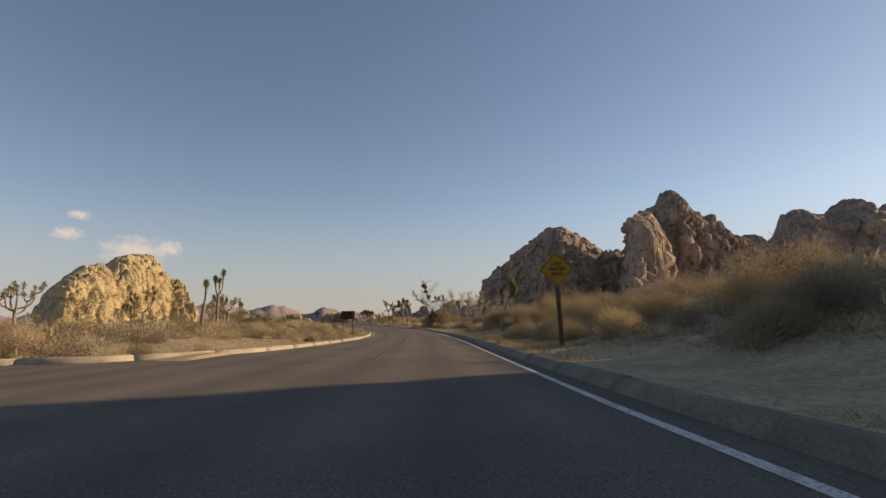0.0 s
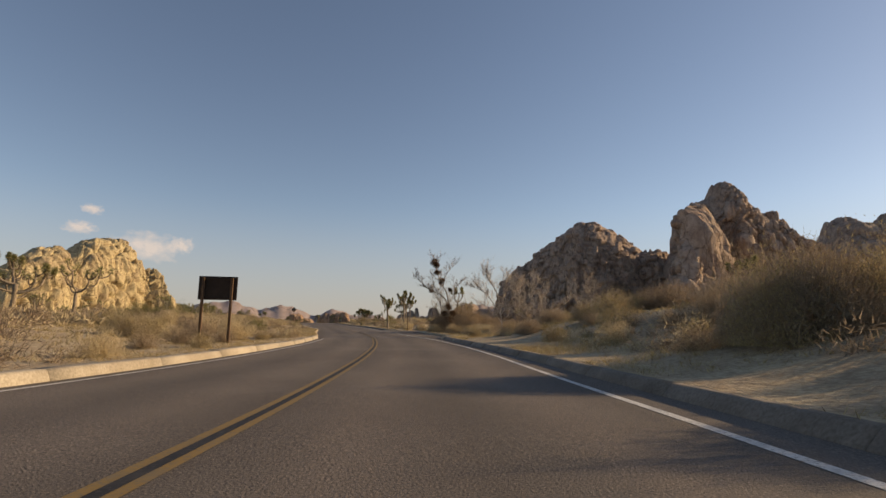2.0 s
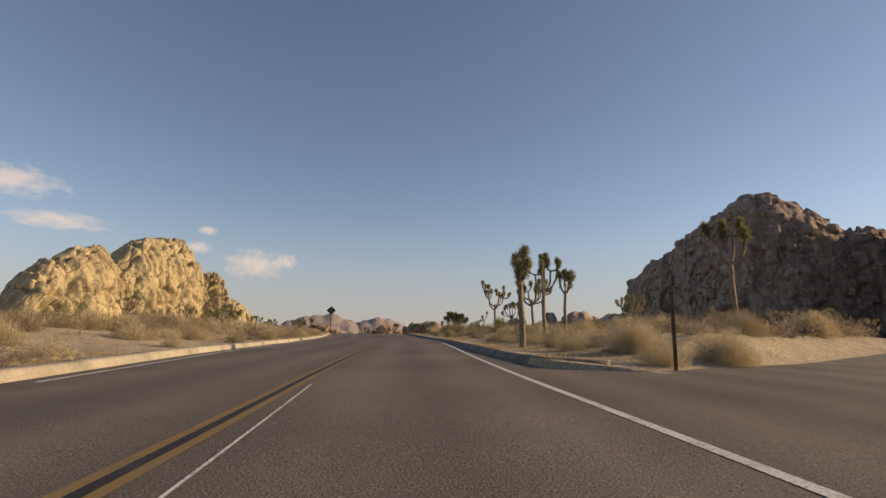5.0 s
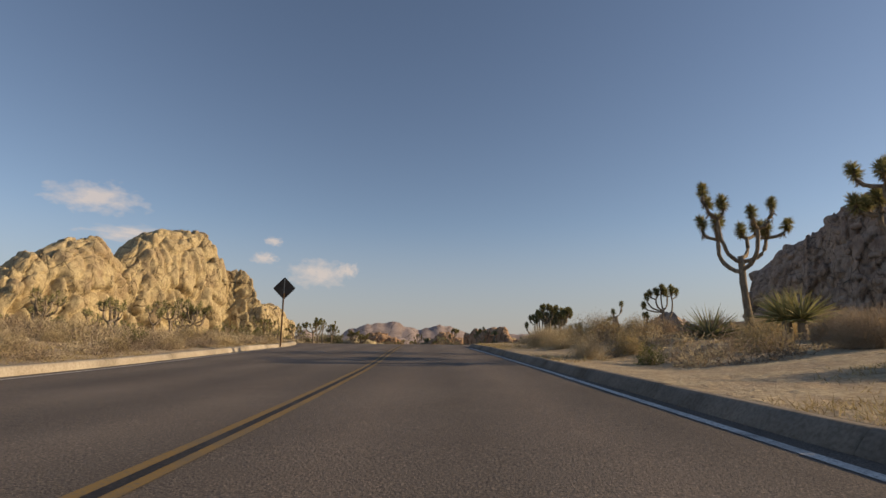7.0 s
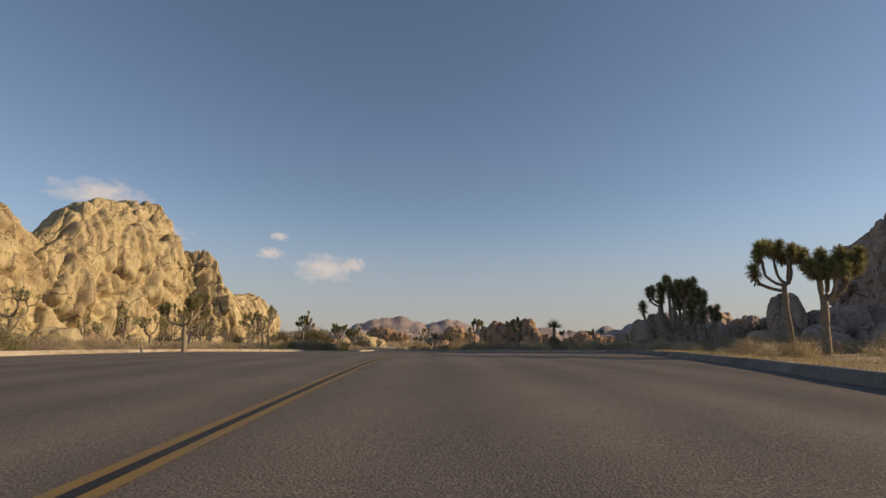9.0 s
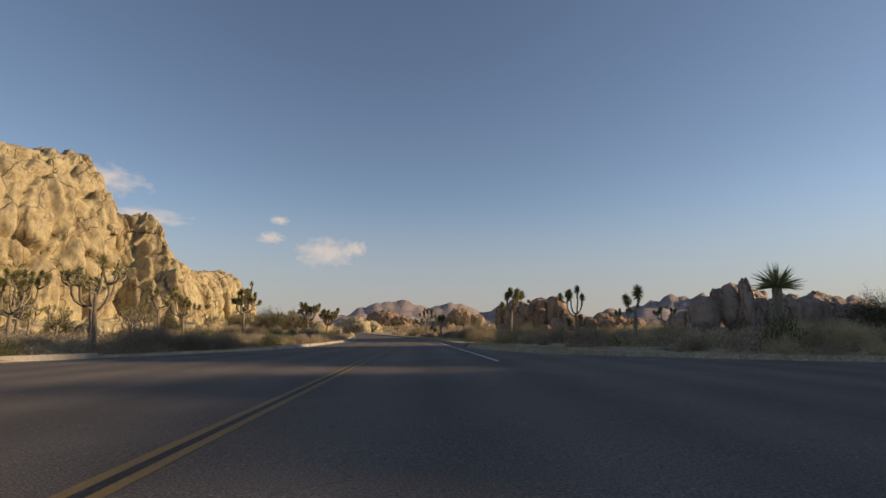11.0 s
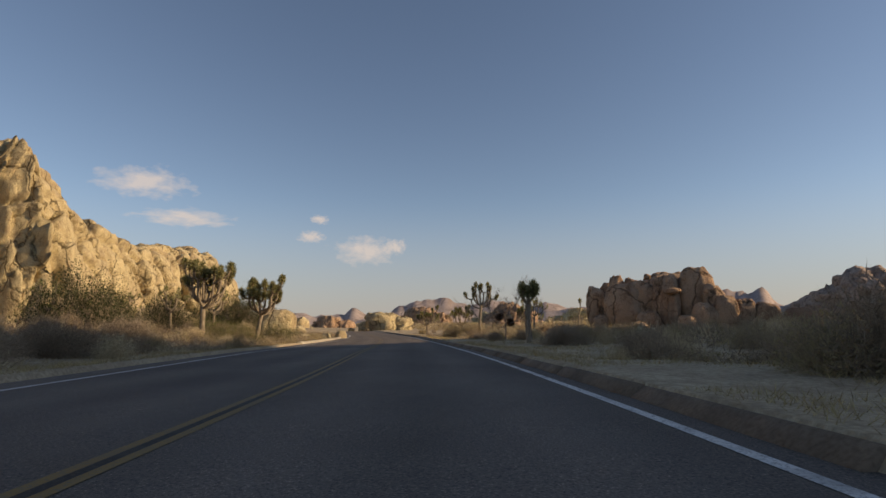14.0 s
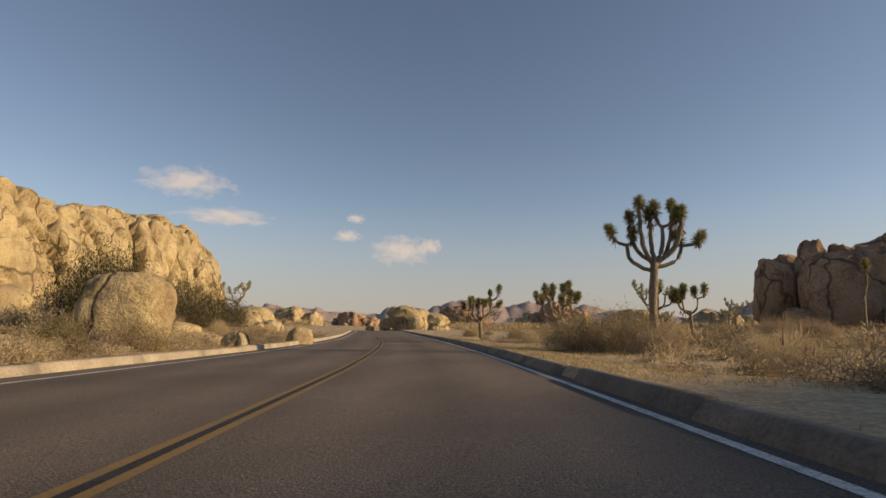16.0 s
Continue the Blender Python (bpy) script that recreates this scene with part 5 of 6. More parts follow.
# named shrubs along the road: kind, s, d, height, width
BRUSH = {
    "twig": [(26.6, 7.0, 2.15, 2.3), (27.3, 6.4, 1.9, 2.0), (26.0, 6.6, 1.8, 2.0), (5.5, 8.2, 1.5, 2.4), (1.0, 9.2, 1.5, 2.6), (8.2, 4.6, 0.8, 1.2), (14.2, 6.2, 1.1, 1.6), (22.5, 8.0, 1.6, 2.4), (31.5, 8.4, 1.3, 2.0), (44.5, 6.6, 1.1, 1.7), (47.5, 9, 1.5, 2.4), (-9, 7.0, 1.3, 2.2), (-4, 10.2, 1.9, 4.2), (5, 9, 1.2, 2.0), (14, 16, 2.4, 5), (21, 17, 2.4, 5), (8, 13, 2.0, 4.5), (27, 15, 2.2, 4.5), (34, 14, 2.0, 4.5), (17, 12, 1.6, 3.4), (42, 13, 1.8, 4.5), (56, 9.0, 1.3, 2.4), (57, 11.5, 1.6, 2.6), (53.0, 10.5, 1.1, 2.0), (36, 12, 1.4, 3.6), (59, 9.4, 1.4, 2.4), (12, 8, 0.7, 1.2), (69.8, 7.2, 3.0, 4.2), (71.0, 9.6, 3.6, 5.2), (67.5, 9.2, 1.9, 3.0), (62, 10, 1.4, 3.0), (72, 12, 2.4, 4), (69, 12, 2.2, 4), (73.4, 7.6, 1.9, 2.4), (74.6, 9.6, 2.3, 3.0), (75.6, 12, 2.6, 3.4),
             (151, 12, 1.2, 2.0), (199, -11.5, 1.7, 3.4)],
    "straw": [(-7.5, 9.0, 1.1, 1.9), (-2.6, 5.6, 1.2, 1.7), (33, 6, 0.9, 1.4), (44, -8, 1.2, 1.8), (66.5, 7.2, 1.2, 2.2), (64.5, 9.6, 1.3, 2.6), (68.6, 5.9, 1.1, 2.0), (62.5, 8.0, 1.2, 2.4), (60, 8.6, 1.2, 2.6), (84.5, 6.2, 1.1, 1.8), (82.8, 7.6, 1.2, 1.7), (87, 5.2, 1.0, 1.5), (81.8, 5.6, 0.9, 1.4), (126.2, 4.5, 1.15, 1.35),
              (131, 5.0, 1.1, 1.6), (136, 5.6, 1.3, 1.9), (148, 8, 1.2, 2.2), (145, 8.5, 1.2, 2.0), (153, 10.5, 1.5, 2.4)],
    "olive": [(7.6, 4.7, 0.95, 1.3), (3.4, 5.0, 1.3, 1.7), (9.5, 7.2, 1.6, 2.2), (12.5, 8.8, 1.9, 2.6), (16, 7.4, 1.4, 2.0), (19.5, 9.2, 2.0, 2.8), (36.5, 7.5, 1.1, 1.6), (41, 9.5, 1.5, 2.2), (-6, 8, 1.5, 2.6), (-1, 7.6, 1.4, 2.4), (4, 7.2, 1.3, 2.2), (11, 8.6, 1.3, 2.2), (1.0, 5.2, 1.0, 1.8), (9.5, 4.4, 0.7, 1.2), (26.3, 6.1, 1.9, 1.9), (26.2, 7.9, 1.8, 2.2), (50.5, 5.0, 0.9, 1.0), (123.2, 7.8, 0.9, 1.4), (133, 7.2, 1.5, 2.6), (140, 7.4, 1.3, 2.4), (147, 9.8, 1.5, 2.8)],
    "green": [(192.5, 11.4, 1.7, 1.3), (166.5, -16.6, 1.7, 2.6), (167.5, -18.6, 1.5, 2.4), (76.5, -19.5, 2.5, 4.6), (78.5, -17.2, 2.2, 3.8), (77.5, -22.5, 2.2, 4.0), (158, -18.5, 1.6, 2.4), (202, -13.5, 1.5, 3.0), (205, -10.5, 1.2, 2.2), (209.5, -9.2, 1.1, 1.5), (214, -9.2, 1.0, 1.5), (263, -9.0, 1.8, 2.4), (257, -9.8, 1.5, 2.8), (260, -12, 1.8, 3.2), (268, -8.6, 1.2, 1.8)],
}
LATE = {
    "twig": [(205.2, 6.2, 0.9, 1.5), (203, 8.2, 1.1, 1.7), (206.8, 8.0, 1.2, 1.9), (201, 9.4, 1.1, 1.7), (208, 10.5, 1.5, 2.4), (218.5, 5.2, 2.1, 2.6), (230, 6.2, 1.7, 3.0), (232, 9.2, 1.6, 2.6), (238, 6.4, 1.1, 2.0), (246, 6.6, 1.2, 2.4),
             (250, 8, 1.2, 2.4), (236.5, -11, 1.8, 3.6), (240, -10.5, 1.6, 3.0), (247, -12, 1.5, 3.0), (200, -10.2, 1.3, 2.4), (202.5, -9.8, 1.1, 2.0)],
    "olive": [(209, 6.0, 1.5, 2.3), (211, 7.4, 1.6, 2.6), (213.5, 5.2, 1.0, 1.8), (215.4, 4.5, 1.2, 2.0), (214.5, 7.8, 1.3, 2.2), (220.5, 4.9, 1.5, 2.0), (217, 8.4, 1.4, 2.4), (272.5, 5.4, 1.9, 2.6), (271.5, 6.8, 1.8, 2.6), (274, -9.6, 1.3, 2.0), (207, 5.0, 0.9, 1.6)],
    "straw": [(264.5, 7.0, 0.9, 1.6), (262.5, 9, 0.9, 1.6), (267, 8, 0.9, 1.8), (226, -9, 1.0, 1.6), (221, -9.5, 1.1, 1.7), (224, 5.6, 0.9, 1.6), (258, 8.5, 0.9, 1.8), (260, 11, 1.0, 2.0), (269, 10, 1.0, 2.0)],
}
for table in (BRUSH, LATE):
    for kind, rows in table.items():
        for s, d, h, w in rows:
            x, y, _ = on_road(s, d)
            shrub(kind, float(x), float(y), h, w)
for x, y, h, w in ((10.1, 277.9, 8.5, 9.0), (-79, 236, 4.2, 5.5), (-86, 248, 4.0, 5.0), (-92, 263, 5.2, 5.5), (-95, 250, 4.5, 5.0), (-94, 270, 3.6, 4.5), (-101, 268, 4.5, 6.0), (-99, 277, 3.4, 5.0), (-100, 240, 4.0, 4.5), (-104, 225, 3.5, 4.0)):
    shrub("juniper", x, y, h, w)

count = 0
while count < 760:
    s = rng.uniform(-14, 300)
    right = rng.random() < 0.42
    out = (2.6 if right else 1.3) + 16 * rng.random() ** 1.5
    d = float(EDGE_R(s)) + out if right else float(EDGE_L(s)) - out
    if side_road(np.array([s]), np.array([d]))[0] > 0.01 or (50 < s < 78 and -9 < d < 0) or (right and 6 < s < 22 and d < 6):
        continue
    kind = rng.choices(("straw", "twig", "olive", "green"), (4, 4, 2.4, 0.3) if right else (6, 2.5, 2.2, 0.5))[0]
    x, y, _ = on_road(s, d)
    shrub(kind, float(x), float(y), rng.uniform(0.4, 0.85) + min(0.9, 0.06 * out))
    count += 1


def scrub_field():
    """Countless small shrubs over the plain, and dry grass along the road."""
    r = np.random.RandomState(12)
    n = 19000
    x, y = r.uniform(-200, 130, n), -20 + 640 * r.uniform(0, 1, n) ** 1.25
    s, d, z = road_coords(x, y)
    ok = ((d > EDGE_R(s) + 10) | (d < EDGE_L(s) - 10)) & (side_road(s, d) < 0.01)
    x, y, s, d, z = x[ok], y[ok], s[ok], d[ok], z[ok]
    h = ground_at(s, d, z, x, y)
    for name, mat, part, label in (("far_scrub", STRAW, 0, "countless pale dry shrubs across the plain"), ("far_brush", TWIG, 1, "countless brown desert bushes across the plain"), ("far_green_scrub", OLIVE, 2, "scattered olive bushes across the plain")):
        sel = np.arange(len(x)) % 3 == part
        k = 40
        c = np.repeat(np.stack([x[sel], y[sel], h[sel] - 0.05], 1), k, 0)
        m = len(c)
        size = np.repeat(r.uniform(0.45, 1.2, sel.sum()) * (1 + 0.7 * (y[sel] > 290)), k)
        t, el = r.uniform(0, 6.28, m), r.uniform(0.1, 1.5, m)
        w = np.stack([np.cos(t) * np.cos(el) * 1.3, np.sin(t) * np.cos(el) * 1.3, np.sin(el)], 1)
        me = sprigs_mesh(name, c + w * (size * r.uniform(0.1, 0.7, m))[:, None], w + r.uniform(-0.7, 0.7, (m, 3)) + np.array([0, 0, 0.3]), size * r.uniform(0.25, 0.45, m), 0.10 * size, mat, part)
        tagged(new(name, me), label, "scrub", kind="stuff")
    n = 8200
    s = r.uniform(-14, 300, n)
    right = r.uniform(0, 1, n) < 0.36
    out = np.where(right, 2.6, 0.9) + 22 * r.uniform(0, 1, n) ** 1.4
    d = np.where(right, EDGE_R(s) + out, EDGE_L(s) - out)
    x, y, z = on_road(s, d)
    ok = (side_road(s, d) < 0.01) & ~((s > 50) & (s < 78) & (d > -9) & (d < 0)) & (vnoise(np.stack([x * 0.12, y * 0.12, 0 * x], 1), 8) > 0.36) & ~((s > 4) & (s < 26) & (d > 0) & (d < 9) & (r.uniform(0, 1, n) < 0.35))
    s, d, x, y, z, out = (q[ok] for q in (s, d, x, y, z, out))
    h = ground_at(s, d, z, x, y)
    for name, mat, part, label in (("verge_scrub", STRAW, 0, "countless low straw-coloured shrubs beside the road"), ("verge_brush", TWIG, 1, "countless low brown shrubs beside the road"), ("verge_green_scrub", OLIVE, 2, "countless low olive shrubs beside the road")):
        pick = np.arange(len(x)) % 8
        sel = (pick == 2) if part == 2 else ((pick == 0) | (pick == 4)) if part == 0 else (pick % 2 == 1) | (pick == 6)
        k = 210
        c = np.repeat(np.stack([x[sel], y[sel], h[sel] - 0.03], 1), k, 0)
        m = len(c)
        size = np.repeat(0.22 + 0.66 * r.uniform(0, 1, sel.sum()) ** 1.7 + 0.03 * out[sel], k)
        t, el = r.uniform(0, 6.28, m), np.arcsin(r.uniform(0.03, 1, m))
        w = np.stack([np.cos(t) * np.cos(el) * 1.25, np.sin(t) * np.cos(el) * 1.25, np.sin(el)], 1)
        me = sprigs_mesh(name, c + w * (size * r.uniform(0.05, 0.8, m))[:, None], w * 0.6 + r.uniform(-1, 1, (m, 3)) + np.array([0, 0, 0.2]), size * r.uniform(0.14, 0.30, m), np.repeat(0.012 + 0.003 * out[sel], k), mat, part + 7)
        tagged(new(name, me), label, "scrub", kind="stuff")
    n = 96000
    s = r.uniform(-16, 292, n)
    right = r.uniform(0, 1, n) < 0.5
    out = 0.35 + 15 * r.uniform(0, 1, n) ** 1.7
    d = np.where(right, EDGE_R(s) + out, EDGE_L(s) - out)
    x, y, z = on_road(s, d)
    ok = (side_road(s, d) < 0.01) & (vnoise(np.stack([x * 0.3, y * 0.3, 0 * x], 1), 4) > 0.38)
    s, d, x, y, z, out = (q[ok] for q in (s, d, x, y, z, out))
    h = ground_at(s, d, z, x, y)
    k = 8
    m = len(x) * k
    p = np.repeat(np.stack([x, y, h - 0.02], 1), k, 0) + np.stack([r.uniform(-0.14, 0.14, m), r.uniform(-0.14, 0.14, m), np.zeros(m)], 1)
    lush = 1 + 1.2 * ((d > 0) & (s < 56) & (out < 7) & (vnoise(np.stack([x * 0.45, y * 0.45, 0 * x], 1), 21) > 0.52))
    tall = np.repeat((r.uniform(0.05, 0.17, len(x)) + 0.003 * out) * lush, k) * r.uniform(0.6, 1.2, m)
    w = np.stack([r.uniform(-1.2, 1.2, m), r.uniform(-1.2, 1.2, m), np.ones(m)], 1)
    tagged(new("dry_grass", sprigs_mesh("dry_grass", p, w, tall, np.repeat(0.010 + 0.0018 * out, k), GRASS, 9)), "tufts of yellow dry grass on the verges", "grass", kind="stuff")


scrub_field()


def clump(top, at, size, seed):
    r = np.random.RandomState(seed)
    n = 2600
    w = r.normal(0, 1, (n, 3))
    w = w / np.linalg.norm(w, axis=1)[:, None]
    at0 = w * (size * r.uniform(0.1, 0.8, n))[:, None] * np.array([1.0, 1.0, 0.9])
    piece("mistletoe", sprigs_mesh("mistletoe", at0, w + r.uniform(-0.6, 0.6, (n, 3)), size * 0.28, 0.011, MISTLETOE, 2), top, "dark brown mistletoe clump", Matrix.Translation(at))


def limbed_tree(name, label, x, y, limbs, clumps, seed, turn=0.0, wood=None, bushy=(7, 5), size=1.0):
    """A leafless tree from its main limbs (thickness, then x, z stations up the limb), with branches and twigs off each."""
    wood = wood or DEADWOOD
    limbs = [(rad, *[size * q for q in xz]) for rad, *xz in limbs]
    r = random.Random(seed)
    top = thing(name, (x, y, ground_z(x, y)), label, "tree", turn=turn)
    v, f, tv, tf = [], [], [], []

    def twig(p, w, ln, rad, depth):
        pts, q = [p.copy()], p.copy()
        for i in range(4):
            w = (w + Vector((r.uniform(-0.3, 0.3), r.uniform(-0.3, 0.3), r.uniform(-0.12, 0.2)))).normalized()
            q = q + w * ln / 4
            pts.append(q.copy())
        tube(tv, tf, pts, [rad * (1 - 0.2 * i) for i in range(5)], 3, False)
        if depth < 2:
            for k in range(bushy[1] if depth else bushy[0]):
                a = pts[r.choice((1, 2, 3, 4))]
                o = Vector((r.uniform(-1, 1), r.uniform(-1, 1), r.uniform(-0.4, 0.9)))
                twig(a, w * 0.8 + o * 0.9, ln * r.uniform(0.4, 0.65), rad * 0.6, depth + 1)

    for rad, *xz in limbs:
        st = np.array([(xz[i], r.uniform(-0.25, 0.25) if i else 0.0, xz[i + 1]) for i in range(0, len(xz), 2)])
        st = spline(st, 5)
        pts = [Vector(q) for q in st]
        n = len(pts)
        tube(v, f, pts, [rad * 0.6 * (1 - 0.6 * i / (n - 1)) for i in range(n)], 8, True, 0.1, r)
        if rad < 0.12:
            for i in range(n // 3, n):
                if r.random() < 0.95:
                    w = (pts[i] - pts[i - 1]).normalized()
                    o = Vector((r.uniform(-1, 1), r.uniform(-1, 1), r.uniform(-0.3, 1)))
                    twig(pts[i], w * 0.7 + o * 0.8, r.uniform(0.5, 1.1), max(0.012, rad * 0.24), 0)
    piece("trunk", raw_mesh("trunk", v, f, wood, True), top)
    if tv:
        piece("fine_branching", raw_mesh("fine_branching", tv, tf, wood), top)
    for i, (cx, cz, size) in enumerate(clumps):
        clump(top, Vector((cx, 0.0, cz)), size, seed + i)
    return top


limbed_tree("dead_tree", "tall leafless tree hung with dark mistletoe clumps", 1.9, 71.4,
            [(0.20, 0, -0.3, 0.06, 1.2, 0.02, 2.3, 0.08, 3.0), (0.11, 0.06, 2.8, -0.35, 3.4, -0.8, 3.75, -1.7, 4.15, -2.5, 4.7, -3.3, 5.5), (0.115, 0.07, 2.9, -0.15, 4.0, -0.6, 4.7, -0.95, 5.6, -1.3, 6.6, -1.45, 7.3),
             (0.06, -0.5, 4.6, -0.35, 5.4, -0.1, 6.0, 0.35, 6.6), (0.07, 0.08, 3.0, 0.55, 3.7, 0.75, 4.5, 1.3, 5.0), (0.05, -1.1, 3.9, -1.5, 4.8, -1.7, 5.6)],
            [(-1.45, 7.0, 0.55), (-1.2, 6.75, 0.4), (-1.15, 6.0, 0.36), (-0.6, 5.2, 0.36), (-0.75, 4.95, 0.3), (0.2, 4.3, 0.25)], 31, 6)
limbed_tree("dead_tree", "bare slanting tree with one round mistletoe clump", 1.5, 73.2,
            [(0.09, 0.5, -0.2, 0.3, 0.9, -0.1, 1.7, -0.3, 2.6, -0.45, 3.3, -0.9, 3.9, -1.3, 4.2), (0.05, -0.3, 2.4, -0.35, 3.4, -0.3, 4.4, -0.4, 5.2), (0.05, 0.1, 1.6, 0.6, 2.6, 0.8, 3.4)], [(-1.35, 4.25, 0.27)], 37, 6)
limbed_tree("bare_bush_tree", "reddish-brown leafless bush tree beside the side road", 1.7, 69.8,
            [(0.06, 0, -0.2, -0.3, 0.8, -0.8, 1.7, -1.0, 2.4), (0.06, 0, -0.2, 0.2, 1.0, 0.1, 2.0, 0.3, 3.0), (0.06, 0.1, -0.2, 0.6, 0.8, 1.1, 1.6, 1.3, 2.6), (0.05, 0, -0.2, -0.6, 0.5, -1.4, 1.0), (0.05, 0.1, -0.2, 0.8, 0.5, 1.7, 1.2)],
            [(0.2, 2.5, 0.5), (0.6, 1.9, 0.45), (-0.2, 1.9, 0.4), (0.3, 1.3, 0.5)], 41, 6, TWIG)
limbed_tree("bare_tree", "bare branching tree on the shaded bank", 5.4, 56.6,
            [(0.12, 0, -0.2, -0.1, 1.2, -0.2, 2.2), (0.065, -0.2, 2.0, -1.0, 3.2, -1.9, 4.1, -2.9, 4.5), (0.065, -0.2, 2.2, -0.5, 3.8, -1.2, 5.1, -1.8, 5.9), (0.06, -0.15, 1.9, 0.8, 3.2, 1.6, 4.6), (0.05, -0.1, 1.2, -0.9, 2.2, -2.0, 2.9), (0.05, 0, 1.4, 0.7, 2.0, 1.7, 2.6), (0.05, -0.2, 2.2, 0.2, 3.8, 0.3, 5.4)], [], 43, 0, PALEWOOD, (11, 6), 0.78)
limbed_tree("bare_tree", "bare pale twiggy tree on the bank", 8.3, 56.2, [(0.10, 0, -0.2, 0.0, 0.5, 0.0, 0.9), (0.07, 0, 0.7, -0.9, 1.6, -1.6, 2.6, -2.1, 3.4), (0.07, 0, 0.8, 0.8, 1.5, 1.8, 2.2), (0.06, 0, 0.8, 0.2, 2.0, 0.1, 3.6), (0.06, 0, 0.7, -1.3, 1.1, -2.4, 1.7)], [], 47, 0, PALEWOOD, (11, 6))
limbed_tree("bare_tree", "pale leafless tree with upright limbs on the bank", 12.4, 58.6, [(0.09, 0, -0.2, 0.0, 0.6, 0.0, 1.1), (0.06, 0, 0.9, -0.6, 2.2, -1.0, 3.6), (0.06, 0, 1.0, 0.3, 2.4, 0.6, 3.9), (0.05, 0, 0.8, 0.9, 1.6, 1.5, 2.8), (0.05, 0, 0.9, -0.2, 2.5, -0.1, 4.2)], [], 48, 0, PALEWOOD, (11, 6))
limbed_tree("bare_tree", "tall leafless tree behind the brush", 9.4, 68.2, [(0.11, 0, -0.2, 0.0, 1.2, 0.1, 2.2), (0.06, 0.1, 2.0, -0.9, 3.4, -1.6, 4.8, -1.9, 6.0), (0.06, 0.1, 2.1, 0.5, 3.8, 0.5, 5.2, 0.8, 6.4), (0.05, 0.1, 1.8, 1.2, 3.0, 2.0, 4.2), (0.05, 0.1, 2.0, -0.3, 4.0, -0.4, 6.2)], [], 49, 0, PALEWOOD, (11, 6), 0.85)
for k, (x, y) in enumerate(((8.0, 66.5), (12.0, 68.0), (14.0, 40.0), (3.6, 71.0), (5.0, 73.5))):
    limbed_tree("bare_bush_tree", "tangled leafless brown bush tree", x, y, [(0.05, 0, -0.2, -0.5, 0.9, -0.8, 2.0), (0.05, 0, -0.2, 0.2, 1.2, 0.2, 2.4), (0.05, 0.1, -0.2, 0.7, 0.9, 1.2, 1.8), (0.05, 0, -0.2, -0.9, 0.5, -1.6, 1.1)], [], 50 + k, 0, TWIG)
limbed_tree("bare_tree", "small bare tree with dark clumps in shade", -57.6, 245.0, [(0.07, 0, -0.2, 0.05, 0.8, 0.0, 1.3), (0.04, 0, 1.1, -0.7, 1.6, -1.1, 2.1), (0.04, 0, 1.3, 0.6, 1.9, 0.9, 2.4), (0.04, 0, 0.7, -0.9, 0.9, -1.7, 1.4), (0.04, 0, 0.9, 0.8, 1.1, 1.5, 1.5)], [(-0.3, 1.3, 0.3), (0.3, 1.0, 0.3)], 61)


def yucca(seed, x, y, h, heads=1, trunk=0.0):
    r = random.Random(seed)
    top = thing("yucca", (x, y, ground_z(x, y)), "spiky green yucca with long stiff leaves", "yucca", "yuccas")
    for k in range(heads):
        ox, oy = (r.uniform(-0.5, 0.5), r.uniform(-0.5, 0.5)) if k else (0, 0)
        if trunk:
            v, f = [], []
            tube(v, f, [Vector((ox, oy, -0.1)), Vector((ox, oy, trunk * 0.5)), Vector((ox, oy, trunk))], [0.16, 0.15, 0.14], 9, True, 0.1, r)
            piece("trunk", raw_mesh("trunk", v, f, BARK, True), top)
        v, f = [], []
        for _ in range(150):
            t, el = r.uniform(0, 6.28), math.asin(r.uniform(-0.15, 1))
            w = Vector((math.cos(t) * math.cos(el), math.sin(t) * math.cos(el), math.sin(el)))
            blade(v, f, Vector((ox, oy, trunk)), w, (h - trunk) * r.uniform(0.8, 1.1), 0.05, 0.04, r)
        piece("leaf_head", raw_mesh("leaf_head", v, f, SPIKES), top)


for i, (s, d, h, heads, tr) in enumerate(((128, 9.2, 1.2, 1, 0.0), (127.5, 12.0, 2.0, 2, 0.7), (98, 12, 1.1, 1, 0.3), (105, 16, 1.3, 2, 0.3), (104, 7.5, 0.9, 2, 0.1), (199, 8.6, 0.9, 1, 0.0), (192.5, 11.4, 2.95, 1, 2.1), (264, 19, 1.1, 1, 0.2), (233, 17, 1.6, 1, 0.5), (118, 9.0, 1.1, 2, 0.2), (110, 13, 1.0, 1, 0.1))):
    x, y, _ = on_road(s, d)
    yucca(500 + i, float(x), float(y), h, heads, tr)


# ---- signs and posts ----
SIGN_YELLOW = plain_material("faded_yellow_sign_sheet", (0.50, 0.27, 0.02), (0.42, 0.21, 0.015), 0.5)
SIGN_BLACK = plain_material("black_sign_ink", (0.025, 0.02, 0.015), (0.04, 0.03, 0.02), 0.6)
SIGN_BROWN = plain_material("dark_brown_board", (0.030, 0.020, 0.014), (0.05, 0.034, 0.024), 0.7)
SIGN_BACK = plain_material("dark_sign_back", (0.05, 0.04, 0.035), (0.09, 0.075, 0.06), 0.6)
STEEL = plain_material("dull_bolt_steel", (0.3, 0.29, 0.27), (0.2, 0.19, 0.18), 0.45, 0.8)


